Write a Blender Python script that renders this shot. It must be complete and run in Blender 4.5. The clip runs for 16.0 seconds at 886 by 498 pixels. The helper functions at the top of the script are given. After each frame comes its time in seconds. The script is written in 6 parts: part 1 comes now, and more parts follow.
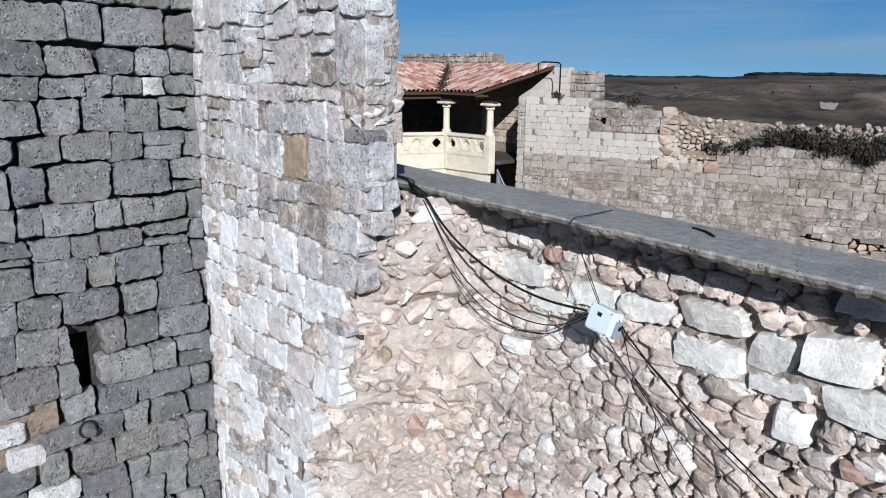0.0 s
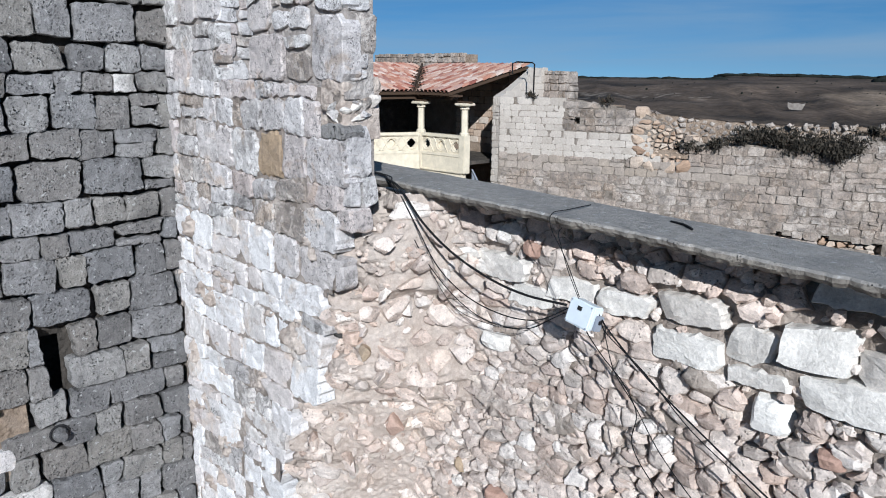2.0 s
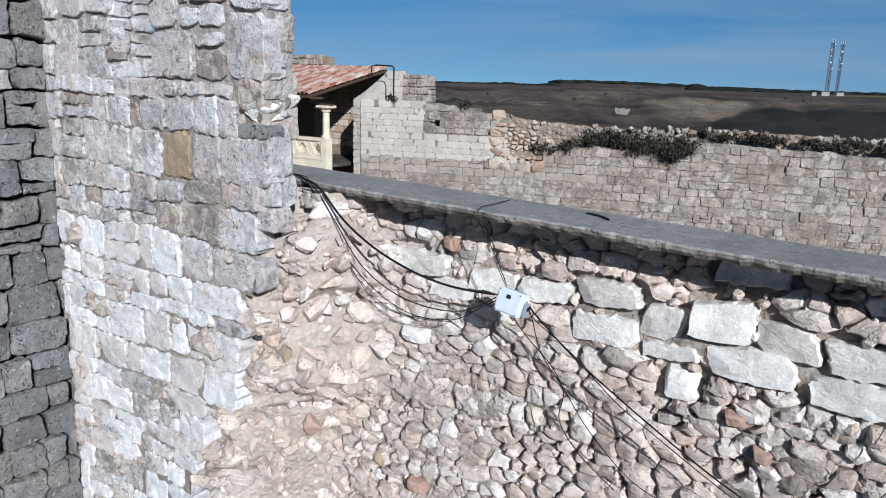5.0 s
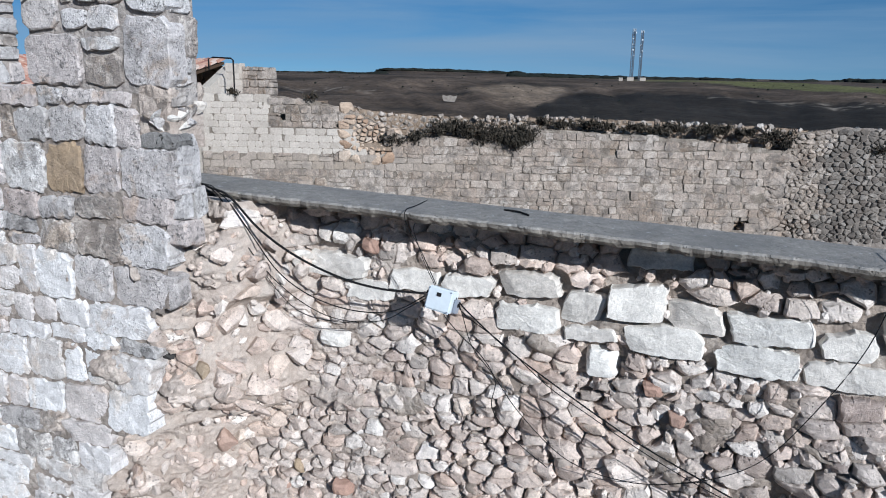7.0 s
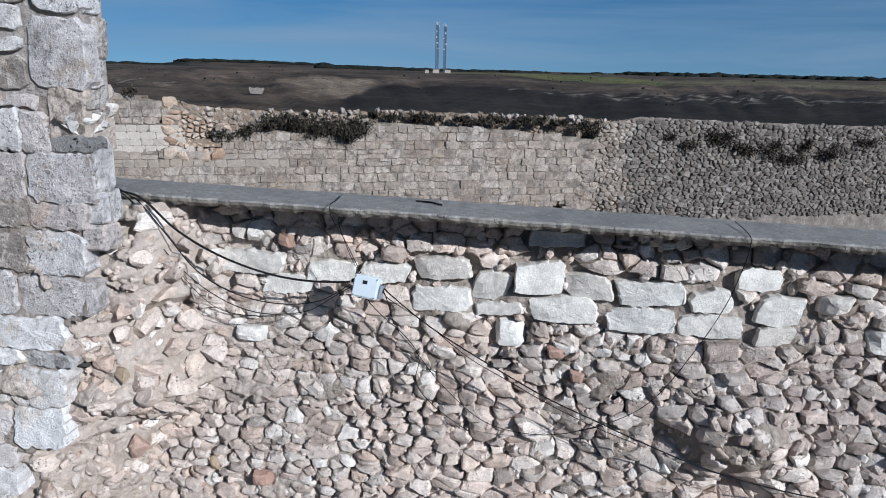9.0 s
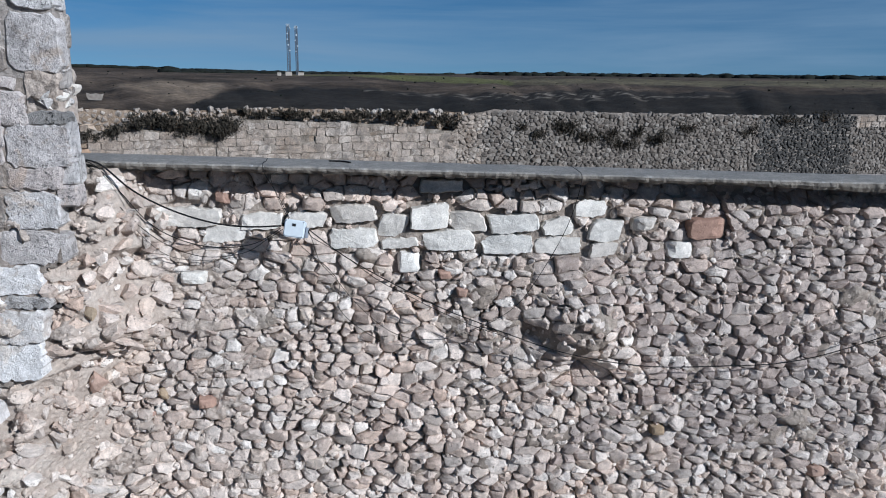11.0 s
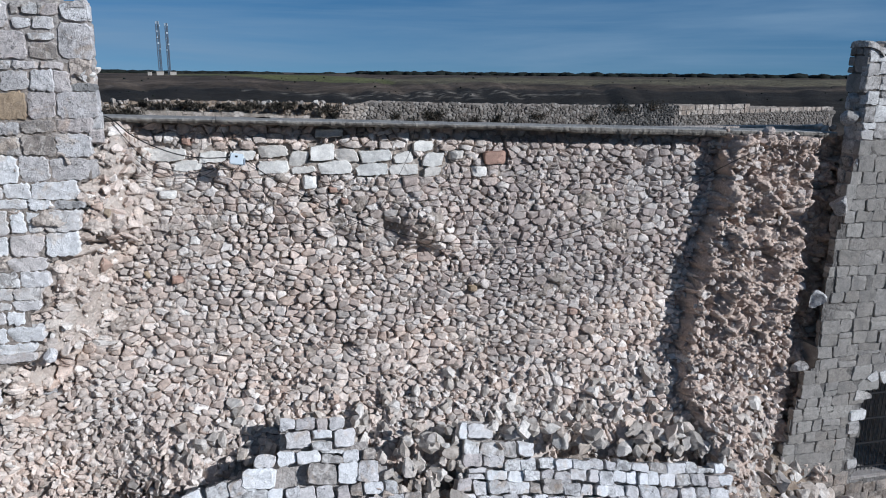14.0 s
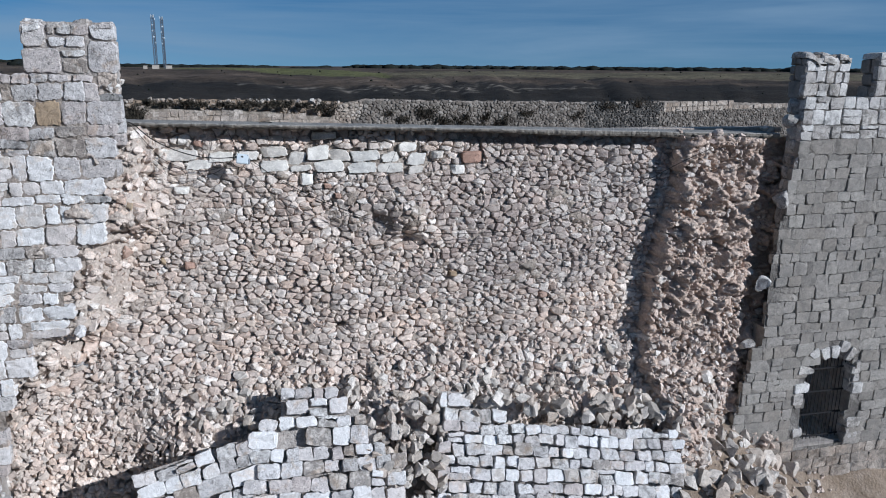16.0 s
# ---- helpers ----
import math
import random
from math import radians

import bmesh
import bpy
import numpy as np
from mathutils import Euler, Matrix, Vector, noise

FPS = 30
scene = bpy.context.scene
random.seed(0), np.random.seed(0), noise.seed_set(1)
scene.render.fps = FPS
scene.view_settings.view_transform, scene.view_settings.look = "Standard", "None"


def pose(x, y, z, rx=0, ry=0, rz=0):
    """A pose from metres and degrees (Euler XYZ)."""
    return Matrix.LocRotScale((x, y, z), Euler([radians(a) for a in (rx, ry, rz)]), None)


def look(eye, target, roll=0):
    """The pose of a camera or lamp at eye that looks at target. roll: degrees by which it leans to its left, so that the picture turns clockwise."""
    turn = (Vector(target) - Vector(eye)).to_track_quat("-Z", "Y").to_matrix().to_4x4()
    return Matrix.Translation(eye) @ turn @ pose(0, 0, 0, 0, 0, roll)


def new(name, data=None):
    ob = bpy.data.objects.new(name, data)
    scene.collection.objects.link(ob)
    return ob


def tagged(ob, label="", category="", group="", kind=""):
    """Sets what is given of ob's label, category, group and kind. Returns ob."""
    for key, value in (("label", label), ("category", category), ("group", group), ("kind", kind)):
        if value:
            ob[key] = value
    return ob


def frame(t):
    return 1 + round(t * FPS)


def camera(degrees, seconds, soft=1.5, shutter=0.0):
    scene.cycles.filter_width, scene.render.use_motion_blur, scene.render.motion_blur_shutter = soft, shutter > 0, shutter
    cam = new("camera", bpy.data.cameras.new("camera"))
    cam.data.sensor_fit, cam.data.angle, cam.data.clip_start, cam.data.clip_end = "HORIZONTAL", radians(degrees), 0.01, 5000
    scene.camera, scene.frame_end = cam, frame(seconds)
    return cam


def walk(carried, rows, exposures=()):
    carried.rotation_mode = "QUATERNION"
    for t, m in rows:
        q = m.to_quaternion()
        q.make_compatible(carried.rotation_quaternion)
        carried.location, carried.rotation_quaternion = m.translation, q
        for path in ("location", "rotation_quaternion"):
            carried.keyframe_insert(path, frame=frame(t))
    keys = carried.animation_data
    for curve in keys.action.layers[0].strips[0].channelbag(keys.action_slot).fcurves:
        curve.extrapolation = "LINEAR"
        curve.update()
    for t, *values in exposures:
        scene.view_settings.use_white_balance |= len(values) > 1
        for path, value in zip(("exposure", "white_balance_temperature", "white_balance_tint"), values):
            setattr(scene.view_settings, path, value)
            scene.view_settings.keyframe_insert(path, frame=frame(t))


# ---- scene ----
cam = camera(62.4, 16.0, soft=1.0)

PATH = [
    (0, (2.635, -3.849, 1.525), (1.185, -2.553, 1.058), 0.7),
    (0.5, (2.636, -3.842, 1.522), (1.19, -2.541, 1.056), 0.6),
    (1, (2.621, -3.84, 1.516), (1.186, -2.527, 1.05), 0.7),
    (1.5, (2.615, -3.843, 1.495), (1.191, -2.516, 1.032), 0.7),
    (2, (2.599, -3.855, 1.481), (1.195, -2.508, 1.018), 0.7),
    (2.5, (2.575, -3.872, 1.474), (1.195, -2.501, 1.009), 0.8),
    (3, (2.536, -3.912, 1.47), (1.193, -2.505, 1.002), 0.8),
    (3.5, (2.499, -4.001, 1.454), (1.2, -2.552, 0.991), 1.0),
    (4, (2.437, -4.115, 1.43), (1.198, -2.612, 0.975), 1.2),
    (4.2, (2.435, -4.169, 1.424), (1.22, -2.645, 0.975), 1.3),
    (6.3, (1.952, -4.567, 1.528), (1.099, -2.819, 1.062), 1.1),
    (6.5, (1.924, -4.608, 1.528), (1.109, -2.842, 1.063), 0.9),
    (7, (1.789, -4.713, 1.551), (1.087, -2.9, 1.085), 1.0),
    (7.5, (1.651, -4.821, 1.574), (1.06, -2.969, 1.106), 1.1),
    (8, (1.489, -4.981, 1.618), (1.028, -3.094, 1.143), 1.2),
    (8.2, (1.426, -5.036, 1.619), (1.013, -3.138, 1.144), 1.2),
    (10.3, (0.942, -6.192, 1.55), (0.978, -4.249, 1.077), 1.0),
    (10.5, (0.951, -6.382, 1.51), (1.014, -4.439, 1.043), 0.8),
    (11, (0.884, -7.005, 1.453), (1.033, -5.066, 0.986), 0.6),
    (11.5, (0.827, -7.708, 1.399), (1.051, -5.776, 0.933), 0.5),
    (12, (0.759, -8.562, 1.33), (1.062, -6.641, 0.864), 0.5),
    (12.5, (0.697, -9.36, 1.276), (1.055, -7.449, 0.809), 0.5),
    (13, (0.624, -10.145, 1.246), (1.026, -8.242, 0.78), 0.5),
    (13.5, (0.535, -10.858, 1.25), (0.968, -8.962, 0.784), 0.5),
    (14, (0.472, -11.59, 1.283), (0.924, -9.698, 0.817), 0.5),
    (14.5, (0.472, -12.179, 1.336), (0.926, -10.288, 0.869), 0.4),
    (15, (0.393, -12.634, 1.418), (0.857, -10.747, 0.947), 0.4),
    (15.5, (0.386, -12.926, 1.486), (0.849, -11.039, 1.01), 0.4),
    (16, (0.38, -13.111, 1.558), (0.84, -11.226, 1.076), 0.5),
]
walk(cam, [(t, look(eye, target, roll)) for t, eye, target, roll in PATH],
     [(0, 0.30, 5910, 8.5), (4, 0.28, 5900, 8.5), (8, 0.18, 5860, 8.5), (11, 0.04, 5800, 8.5), (16, 0.04, 5770, 8.5)])

# ---------------------------------------------------------------- light
SUN = Vector((0.70, -0.58, 0.41)).normalized()
sun = new("sun", bpy.data.lights.new("sun", "SUN"))
sun.data.energy, sun.data.angle, sun.data.color = 4.9, radians(0.5), (1.0, 0.975, 0.94)
sun.matrix_world = look(SUN * 60, (0, 0, 0))

world = bpy.data.worlds.new("world")
scene.world = world
world.use_nodes = True
wt = world.node_tree
wt.nodes.clear()


def wn(kind, **kw):
    n = wt.nodes.new(kind)
    for k, v in kw.items():
        n.inputs[k].default_value = v
    return n


sky = wn("ShaderNodeTexSky")
sky.sky_type, sky.sun_disc = "NISHITA", False
sky.sun_elevation, sky.sun_rotation = math.asin(SUN.z), math.atan2(SUN.x, SUN.y)
sky.altitude, sky.air_density, sky.dust_density, sky.ozone_density = 900, 1.0, 0.1, 1.2
w_co = wn("ShaderNodeTexCoord")
w_map = wn("ShaderNodeMapping")
w_map.inputs["Scale"].default_value = (1.2, 1.2, 15.0)
w_map.inputs["Rotation"].default_value = (radians(4), radians(-3), 0)
w_noise = wn("ShaderNodeTexNoise", Scale=1.6, Detail=6.0, Roughness=0.55, Distortion=0.4)
w_ramp = wn("ShaderNodeMapRange")
w_ramp.inputs["From Min"].default_value, w_ramp.inputs["From Max"].default_value = 0.38, 0.74
w_ramp.inputs["To Min"].default_value, w_ramp.inputs["To Max"].default_value = 0.12, 0.80
w_mix = wn("ShaderNodeMix")
w_mix.data_type = "RGBA"
w_mix.inputs["B"].default_value = (4.0, 5.9, 8.0, 1)
w_hue = wn("ShaderNodeHueSaturation", Hue=0.504, Saturation=1.50, Value=1.15)
w_bg = wn("ShaderNodeBackground", Strength=0.051)
w_out = wn("ShaderNodeOutputWorld")
w_up = wn("ShaderNodeVectorMath")
w_up.inputs[1].default_value = (0, 0, 0.125)
wt.links.new(w_co.outputs["Generated"], w_up.inputs[0])
wt.links.new(w_up.outputs["Vector"], sky.inputs["Vector"])
for a, b in ((w_co.outputs["Generated"], w_map.inputs["Vector"]), (w_map.outputs["Vector"], w_noise.inputs["Vector"]),
             (w_noise.outputs["Fac"], w_ramp.inputs["Value"]), (w_ramp.outputs["Result"], w_mix.inputs["Factor"]),
             (sky.outputs["Color"], w_hue.inputs["Color"]), (w_hue.outputs["Color"], w_mix.inputs["A"]), (w_mix.outputs["Result"], w_bg.inputs["Color"]),
             (w_bg.outputs["Background"], w_out.inputs["Surface"])):
    wt.links.new(a, b)


# ---------------------------------------------------------------- materials
class Nodes:
    """A small wrapper that adds nodes to one material and links them."""

    def __init__(self, name, rough=0.9):
        self.mat = bpy.data.materials.new(name)
        self.mat.use_nodes = True
        self.tree = self.mat.node_tree
        self.bsdf = self.tree.nodes["Principled BSDF"]
        self.bsdf.inputs["Roughness"].default_value = rough
        self.bsdf.inputs["Specular IOR Level"].default_value = 0.15
        self.co = self.add("ShaderNodeTexCoord").outputs["Object"]

    def add(self, kind, **kw):
        n = self.tree.nodes.new(kind)
        for k, v in kw.items():
            self.put(n.inputs[k.replace("_", " ")], v)
        return n

    def put(self, socket, v):
        if isinstance(v, bpy.types.NodeSocket):
            self.tree.links.new(v, socket)
        else:
            socket.default_value = v

    def noise(self, scale, detail=5.0, rough=0.6, dist=0.0, co=None, stretch=None):
        v = co or self.co
        if stretch:
            v = self.add("ShaderNodeMapping", Vector=v, Scale=stretch).outputs["Vector"]
        return self.add("ShaderNodeTexNoise", Vector=v, Scale=scale, Detail=detail, Roughness=rough, Distortion=dist).outputs["Fac"]

    def ramp(self, fac, stops):
        n = self.add("ShaderNodeValToRGB", Fac=fac)
        e = n.color_ramp.elements
        while len(e) < len(stops):
            e.new(0.5)
        for el, (p, c) in zip(e, stops):
            el.position, el.color = p, (*c, 1) if len(c) == 3 else c
        return n.outputs["Color"]

    def span(self, v, a, b, c=0.0, d=1.0):
        n = self.add("ShaderNodeMapRange", Value=v)
        for k, x in zip(("From Min", "From Max", "To Min", "To Max"), (a, b, c, d)):
            n.inputs[k].default_value = x
        return n.outputs["Result"]

    def mix(self, fac, a, b, mode="MIX"):
        n = self.add("ShaderNodeMix")
        n.data_type, n.blend_type = "RGBA", mode
        self.put(n.inputs[0], fac)
        for s, v in ((n.inputs[6], a), (n.inputs[7], b)):
            self.put(s, (*v, 1) if isinstance(v, tuple) and len(v) == 3 else v)
        return n.outputs[2]

    def math(self, op, a, b=0.0):
        n = self.add("ShaderNodeMath")
        n.operation = op
        self.put(n.inputs[0], a)
        self.put(n.inputs[1], b)
        return n.outputs[0]

    def piece(self):
        """A random number for each piece, whether an object of its own or an island of a joined mesh."""
        a = self.add("ShaderNodeObjectInfo").outputs["Random"]
        b = self.add("ShaderNodeNewGeometry").outputs["Random Per Island"]
        return self.math("FRACT", self.math("ADD", a, b))

    def done(self, color, height=None, strength=0.6, dist=0.02):
        self.put(self.bsdf.inputs["Base Color"], color)
        if height is not None:
            b = self.add("ShaderNodeBump", Height=height, Strength=strength, Distance=dist)
            self.put(self.bsdf.inputs["Normal"], b.outputs["Normal"])
        return self.mat


def stone_material(name, palette, stain, stain_at=(0.52, 0.68), stain_amount=0.8, grain=0.25, pits=0.0, pale=None, bump=0.9, speck=0.0, flake=None, round_pits=45.0, zone=None, tint=None):
    """Weathered stone: a tone for each piece, mottling, dark growth in patches, fine grain and pits."""
    m = Nodes(name, 0.92)
    rnd = m.piece()
    base = m.ramp(rnd, palette)
    big = m.noise(5.0, 5, 0.62)
    fine = m.noise(60.0, 5, 0.7)
    mid = m.noise(17.0, 6, 0.65, 0.2)
    col = m.mix(grain, base, m.mix(1.0, base, m.ramp(mid, [(0.3, (0.55, 0.53, 0.51)), (0.68, (1.25, 1.22, 1.18))]), "MULTIPLY"))
    col = m.mix(0.35, col, m.mix(1.0, col, m.ramp(fine, [(0.32, (0.5, 0.5, 0.5)), (0.66, (1.25, 1.25, 1.25))]), "MULTIPLY"))
    if zone:
        col = m.mix(1.0, col, m.ramp(m.noise(0.75, 4, 0.6, 0.4), [(0.34, zone[0]), (0.64, zone[1])]), "MULTIPLY")
    patch = m.noise(2.6, 8, 0.7, 0.5)
    fac = m.math("MULTIPLY", m.span(m.math("ADD", m.math("MULTIPLY", patch, 0.7), m.math("MULTIPLY", mid, 0.3)), *stain_at), stain_amount)
    col = m.mix(fac, col, stain)
    if flake:
        tone, share = flake
        edge = m.math("ADD", m.math("MULTIPLY", m.noise(7.5, 9, 0.72, 0.8), 0.8), m.math("MULTIPLY", rnd, 0.2))
        worn = m.span(edge, share, share + 0.05)
        col = m.mix(m.math("MULTIPLY", worn, 0.85), col, m.mix(1.0, col, tone, "MULTIPLY"))
    if tint:
        col = m.mix(m.math("MULTIPLY", m.span(m.noise(2.9, 7, 0.68, 0.6), 0.55, 0.63), 0.8), col, m.mix(1.0, col, tint, "MULTIPLY"))
    if speck:
        grow = m.math("MULTIPLY", m.span(m.noise(34.0, 7, 0.75, 0.4), 0.50, 0.62), m.span(m.noise(6.5, 5, 0.6), 0.40, 0.58))
        col = m.mix(m.math("MULTIPLY", grow, speck), col, stain)
    if pale:
        spots = m.span(m.noise(21.0, 3, 0.5, 0.3), 0.64, 0.70)
        col = m.mix(m.math("MULTIPLY", spots, 0.8), col, pale)
    h = m.math("ADD", m.math("MULTIPLY", big, 0.22), m.math("ADD", m.math("MULTIPLY", mid, 0.32), m.math("MULTIPLY", fine, 0.26)))
    if pits:
        vor = m.add("ShaderNodeTexVoronoi", Vector=m.co, Scale=round_pits, Randomness=1.0).outputs["Distance"]
        hole = m.span(vor, 0.10, 0.30)
        gate = m.span(m.noise(9.0, 2), 0.5, 0.62)
        hole = m.math("MAXIMUM", hole, m.math("SUBTRACT", 1.0, gate))
        h = m.math("ADD", h, m.math("MULTIPLY", hole, pits))
        col = m.mix(m.math("MULTIPLY", m.math("SUBTRACT", 1.0, hole), 0.55), col, (0.03, 0.03, 0.03))
    return m.done(col, h, bump, 0.045)


def mortar_material(name, a, b, c, bump=1.0):
    m = Nodes(name, 0.95)
    lump = m.noise(7.0, 8, 0.68, 0.3)
    col = m.ramp(m.noise(3.0, 7, 0.65, 0.4), [(0.3, a), (0.52, b), (0.7, c)])
    grit = m.add("ShaderNodeTexVoronoi", Vector=m.co, Scale=19.0)
    tone = m.ramp(grit.outputs["Distance"], [(0.0, (1.2, 1.18, 1.15)), (0.55, (0.72, 0.70, 0.68))])
    col = m.mix(0.5, col, m.mix(1.0, col, tone, "MULTIPLY"))
    col = m.mix(0.4, col, m.mix(1.0, col, m.ramp(m.noise(90.0, 4, 0.7), [(0.3, (0.55, 0.55, 0.55)), (0.7, (1.25, 1.25, 1.25))]), "MULTIPLY"))
    h = m.math("ADD", lump, m.math("MULTIPLY", grit.outputs["Distance"], -0.35))
    h = m.math("ADD", h, m.math("MULTIPLY", m.noise(70.0, 4, 0.7), 0.2))
    return m.done(col, h, bump, 0.05)


def plain(name, color, rough=0.6, metal=0.0, var=0.25, scale=12.0, bump=0.2):
    m = Nodes(name, rough)
    m.bsdf.inputs["Metallic"].default_value = metal
    col = m.mix(var, color, m.mix(1.0, color, m.ramp(m.noise(scale, 6, 0.65), [(0.3, (0.5, 0.5, 0.5)), (0.7, (1.4, 1.4, 1.4))]), "MULTIPLY"))
    return m.done(col, m.noise(scale * 4, 4), bump, 0.01)


RUBBLE = stone_material("rubble limestone", [(0.0, (0.60, 0.525, 0.48)), (0.12, (0.76, 0.735, 0.71)), (0.25, (0.50, 0.425, 0.385)), (0.38, (0.82, 0.81, 0.79)), (0.50, (0.66, 0.57, 0.52)),
                        (0.62, (0.44, 0.415, 0.395)), (0.75, (0.74, 0.68, 0.635)), (0.87, (0.55, 0.455, 0.40)), (1.0, (0.70, 0.645, 0.59))],
                        (0.20, 0.185, 0.175), (0.55, 0.72), 0.6, 0.75, 0.25, bump=1.0, speck=0.4, zone=((1.12, 1.04, 0.985), (0.94, 0.915, 0.90)), round_pits=38.0)
DIRTY = stone_material("rubble smeared with grey pink mortar", [(0.0, (0.50, 0.435, 0.405)), (0.2, (0.66, 0.63, 0.605)), (0.4, (0.40, 0.345, 0.325)), (0.6, (0.74, 0.72, 0.695)), (0.8, (0.45, 0.40, 0.38)), (1.0, (0.60, 0.53, 0.49))],
                       (0.18, 0.165, 0.158), (0.52, 0.70), 0.65, 0.85, 0.25, bump=1.1, speck=0.5, zone=((1.10, 1.03, 0.99), (0.92, 0.89, 0.88)), round_pits=38.0)
PALE = stone_material("pale block limestone", [(0.0, (0.66, 0.63, 0.59)), (0.5, (0.77, 0.755, 0.72)), (1.0, (0.62, 0.575, 0.53))], (0.36, 0.34, 0.32), (0.55, 0.72), 0.6, 0.6, 0.0, bump=0.6, speck=0.5)
WHITE = stone_material("whitened ashlar", [(0.0, (0.60, 0.57, 0.565)), (0.22, (0.74, 0.735, 0.75)), (0.38, (0.55, 0.485, 0.465)), (0.52, (0.71, 0.705, 0.72)), (0.66, (0.54, 0.525, 0.525)), (0.82, (0.75, 0.745, 0.745)), (1.0, (0.51, 0.45, 0.40))],
                       (0.14, 0.135, 0.133), (0.51, 0.62), 0.7, 0.75, 0.25, bump=1.1, speck=1.0, flake=((0.54, 0.525, 0.52), 0.555), tint=(0.90, 0.79, 0.68))
WASHED = stone_material("flaking whitewash on ashlar", [(0.0, (0.72, 0.72, 0.73)), (0.3, (0.79, 0.79, 0.80)), (0.5, (0.62, 0.575, 0.56)), (0.75, (0.75, 0.75, 0.765)), (1.0, (0.66, 0.63, 0.61))],
                        (0.30, 0.28, 0.265), (0.55, 0.66), 0.5, 0.55, 0.2, bump=0.9, speck=0.5, flake=((0.76, 0.72, 0.69), 0.58), tint=(0.93, 0.85, 0.77))
TOWERPALE = stone_material("weathered pale tower stone", [(0.0, (0.60, 0.58, 0.565)), (0.3, (0.72, 0.71, 0.70)), (0.6, (0.48, 0.455, 0.44)), (1.0, (0.64, 0.61, 0.58))],
                           (0.12, 0.117, 0.113), (0.50, 0.61), 0.7, 0.7, 0.2, speck=0.9, flake=((0.55, 0.54, 0.53), 0.56))
FALLEN = stone_material("weathered fallen limestone", [(0.0, (0.62, 0.56, 0.505)), (0.25, (0.45, 0.40, 0.355)), (0.5, (0.73, 0.69, 0.65)), (0.75, (0.57, 0.485, 0.42)), (1.0, (0.41, 0.375, 0.34))],
                        (0.17, 0.162, 0.155), (0.52, 0.68), 0.65, 0.75, 0.3, speck=0.7)
GREY = stone_material("grey lichened ashlar", [(0.0, (0.20, 0.20, 0.205)), (0.2, (0.345, 0.345, 0.354)), (0.4, (0.26, 0.247, 0.235)), (0.6, (0.235, 0.24, 0.253)), (0.8, (0.39, 0.39, 0.395)), (1.0, (0.30, 0.288, 0.27))],
                      (0.065, 0.065, 0.067), (0.50, 0.66), 0.7, 0.85, 0.6, pale=(0.46, 0.46, 0.45), speck=0.85, bump=1.7, round_pits=40.0)
TOWER = stone_material("weathered grey tower ashlar", [(0.0, (0.26, 0.243, 0.225)), (0.3, (0.345, 0.325, 0.305)), (0.6, (0.285, 0.262, 0.238)), (0.85, (0.385, 0.365, 0.34)), (1.0, (0.305, 0.282, 0.257))],
                       (0.11, 0.107, 0.103), (0.50, 0.66), 0.65, 0.7, 0.4, speck=0.6)
COURT = stone_material("courtyard wall stone", [(0.0, (0.42, 0.375, 0.34)), (0.3, (0.52, 0.48, 0.445)), (0.6, (0.38, 0.335, 0.30)), (0.85, (0.56, 0.53, 0.50)), (1.0, (0.45, 0.405, 0.36))],
                       (0.13, 0.118, 0.108), (0.46, 0.60), 0.8, 0.9, 0.3, bump=1.3, speck=0.9, zone=((0.80, 0.72, 0.65), (1.14, 1.12, 1.10)), flake=((0.62, 0.58, 0.55), 0.56))
GREYRUBBLE = stone_material("dull grey rubble", [(0.0, (0.16, 0.138, 0.122)), (0.3, (0.23, 0.208, 0.188)), (0.6, (0.12, 0.104, 0.094)), (0.85, (0.33, 0.305, 0.28)), (1.0, (0.20, 0.168, 0.146))],
                            (0.06, 0.057, 0.053), (0.48, 0.64), 0.75, 0.7, speck=0.5)
# near-black tone for one dark stone and for a shadow painted on the courtyard wall
DARKRUBBLE = stone_material("dark stone and shadowed rubble tone", [(0.0, (0.055, 0.053, 0.052)), (0.4, (0.095, 0.092, 0.09)), (0.8, (0.07, 0.067, 0.064)), (1.0, (0.20, 0.19, 0.18))],
                            (0.025, 0.025, 0.024), (0.48, 0.64), 0.75, 0.6, speck=0.5)
ASHLAR = stone_material("clean restored ashlar", [(0.0, (0.45, 0.405, 0.36)), (0.5, (0.53, 0.485, 0.435)), (1.0, (0.41, 0.37, 0.325))], (0.3, 0.275, 0.255), (0.55, 0.75), 0.4, 0.4)
TANSTONE = stone_material("broken tan stone", [(0.0, (0.46, 0.34, 0.25)), (0.4, (0.56, 0.46, 0.375)), (0.7, (0.40, 0.28, 0.20)), (1.0, (0.60, 0.53, 0.46))], (0.2, 0.15, 0.11), (0.5, 0.66), 0.5, 0.7, speck=0.4)
RED = stone_material("red burnt stone", [(0.0, (0.37, 0.235, 0.185)), (1.0, (0.47, 0.34, 0.28))], (0.2, 0.12, 0.09), (0.55, 0.7), 0.5, 0.4)
OCHRE = stone_material("ochre stone", [(0.0, (0.40, 0.30, 0.20)), (1.0, (0.48, 0.39, 0.29))], (0.19, 0.15, 0.115), (0.47, 0.62), 0.6, 0.7, speck=0.6)
MORTAR = mortar_material("pinkish lime mortar", (0.43, 0.36, 0.31), (0.55, 0.475, 0.42), (0.64, 0.575, 0.52))
PINK = mortar_material("reddish core mortar", (0.49, 0.37, 0.305), (0.62, 0.495, 0.42), (0.70, 0.595, 0.52), 1.0)
FILL = mortar_material("dark lime joint", (0.16, 0.14, 0.125), (0.26, 0.23, 0.205), (0.40, 0.36, 0.325))
JOINT = mortar_material("grey joint mortar", (0.30, 0.27, 0.25), (0.42, 0.385, 0.36), (0.53, 0.495, 0.47))
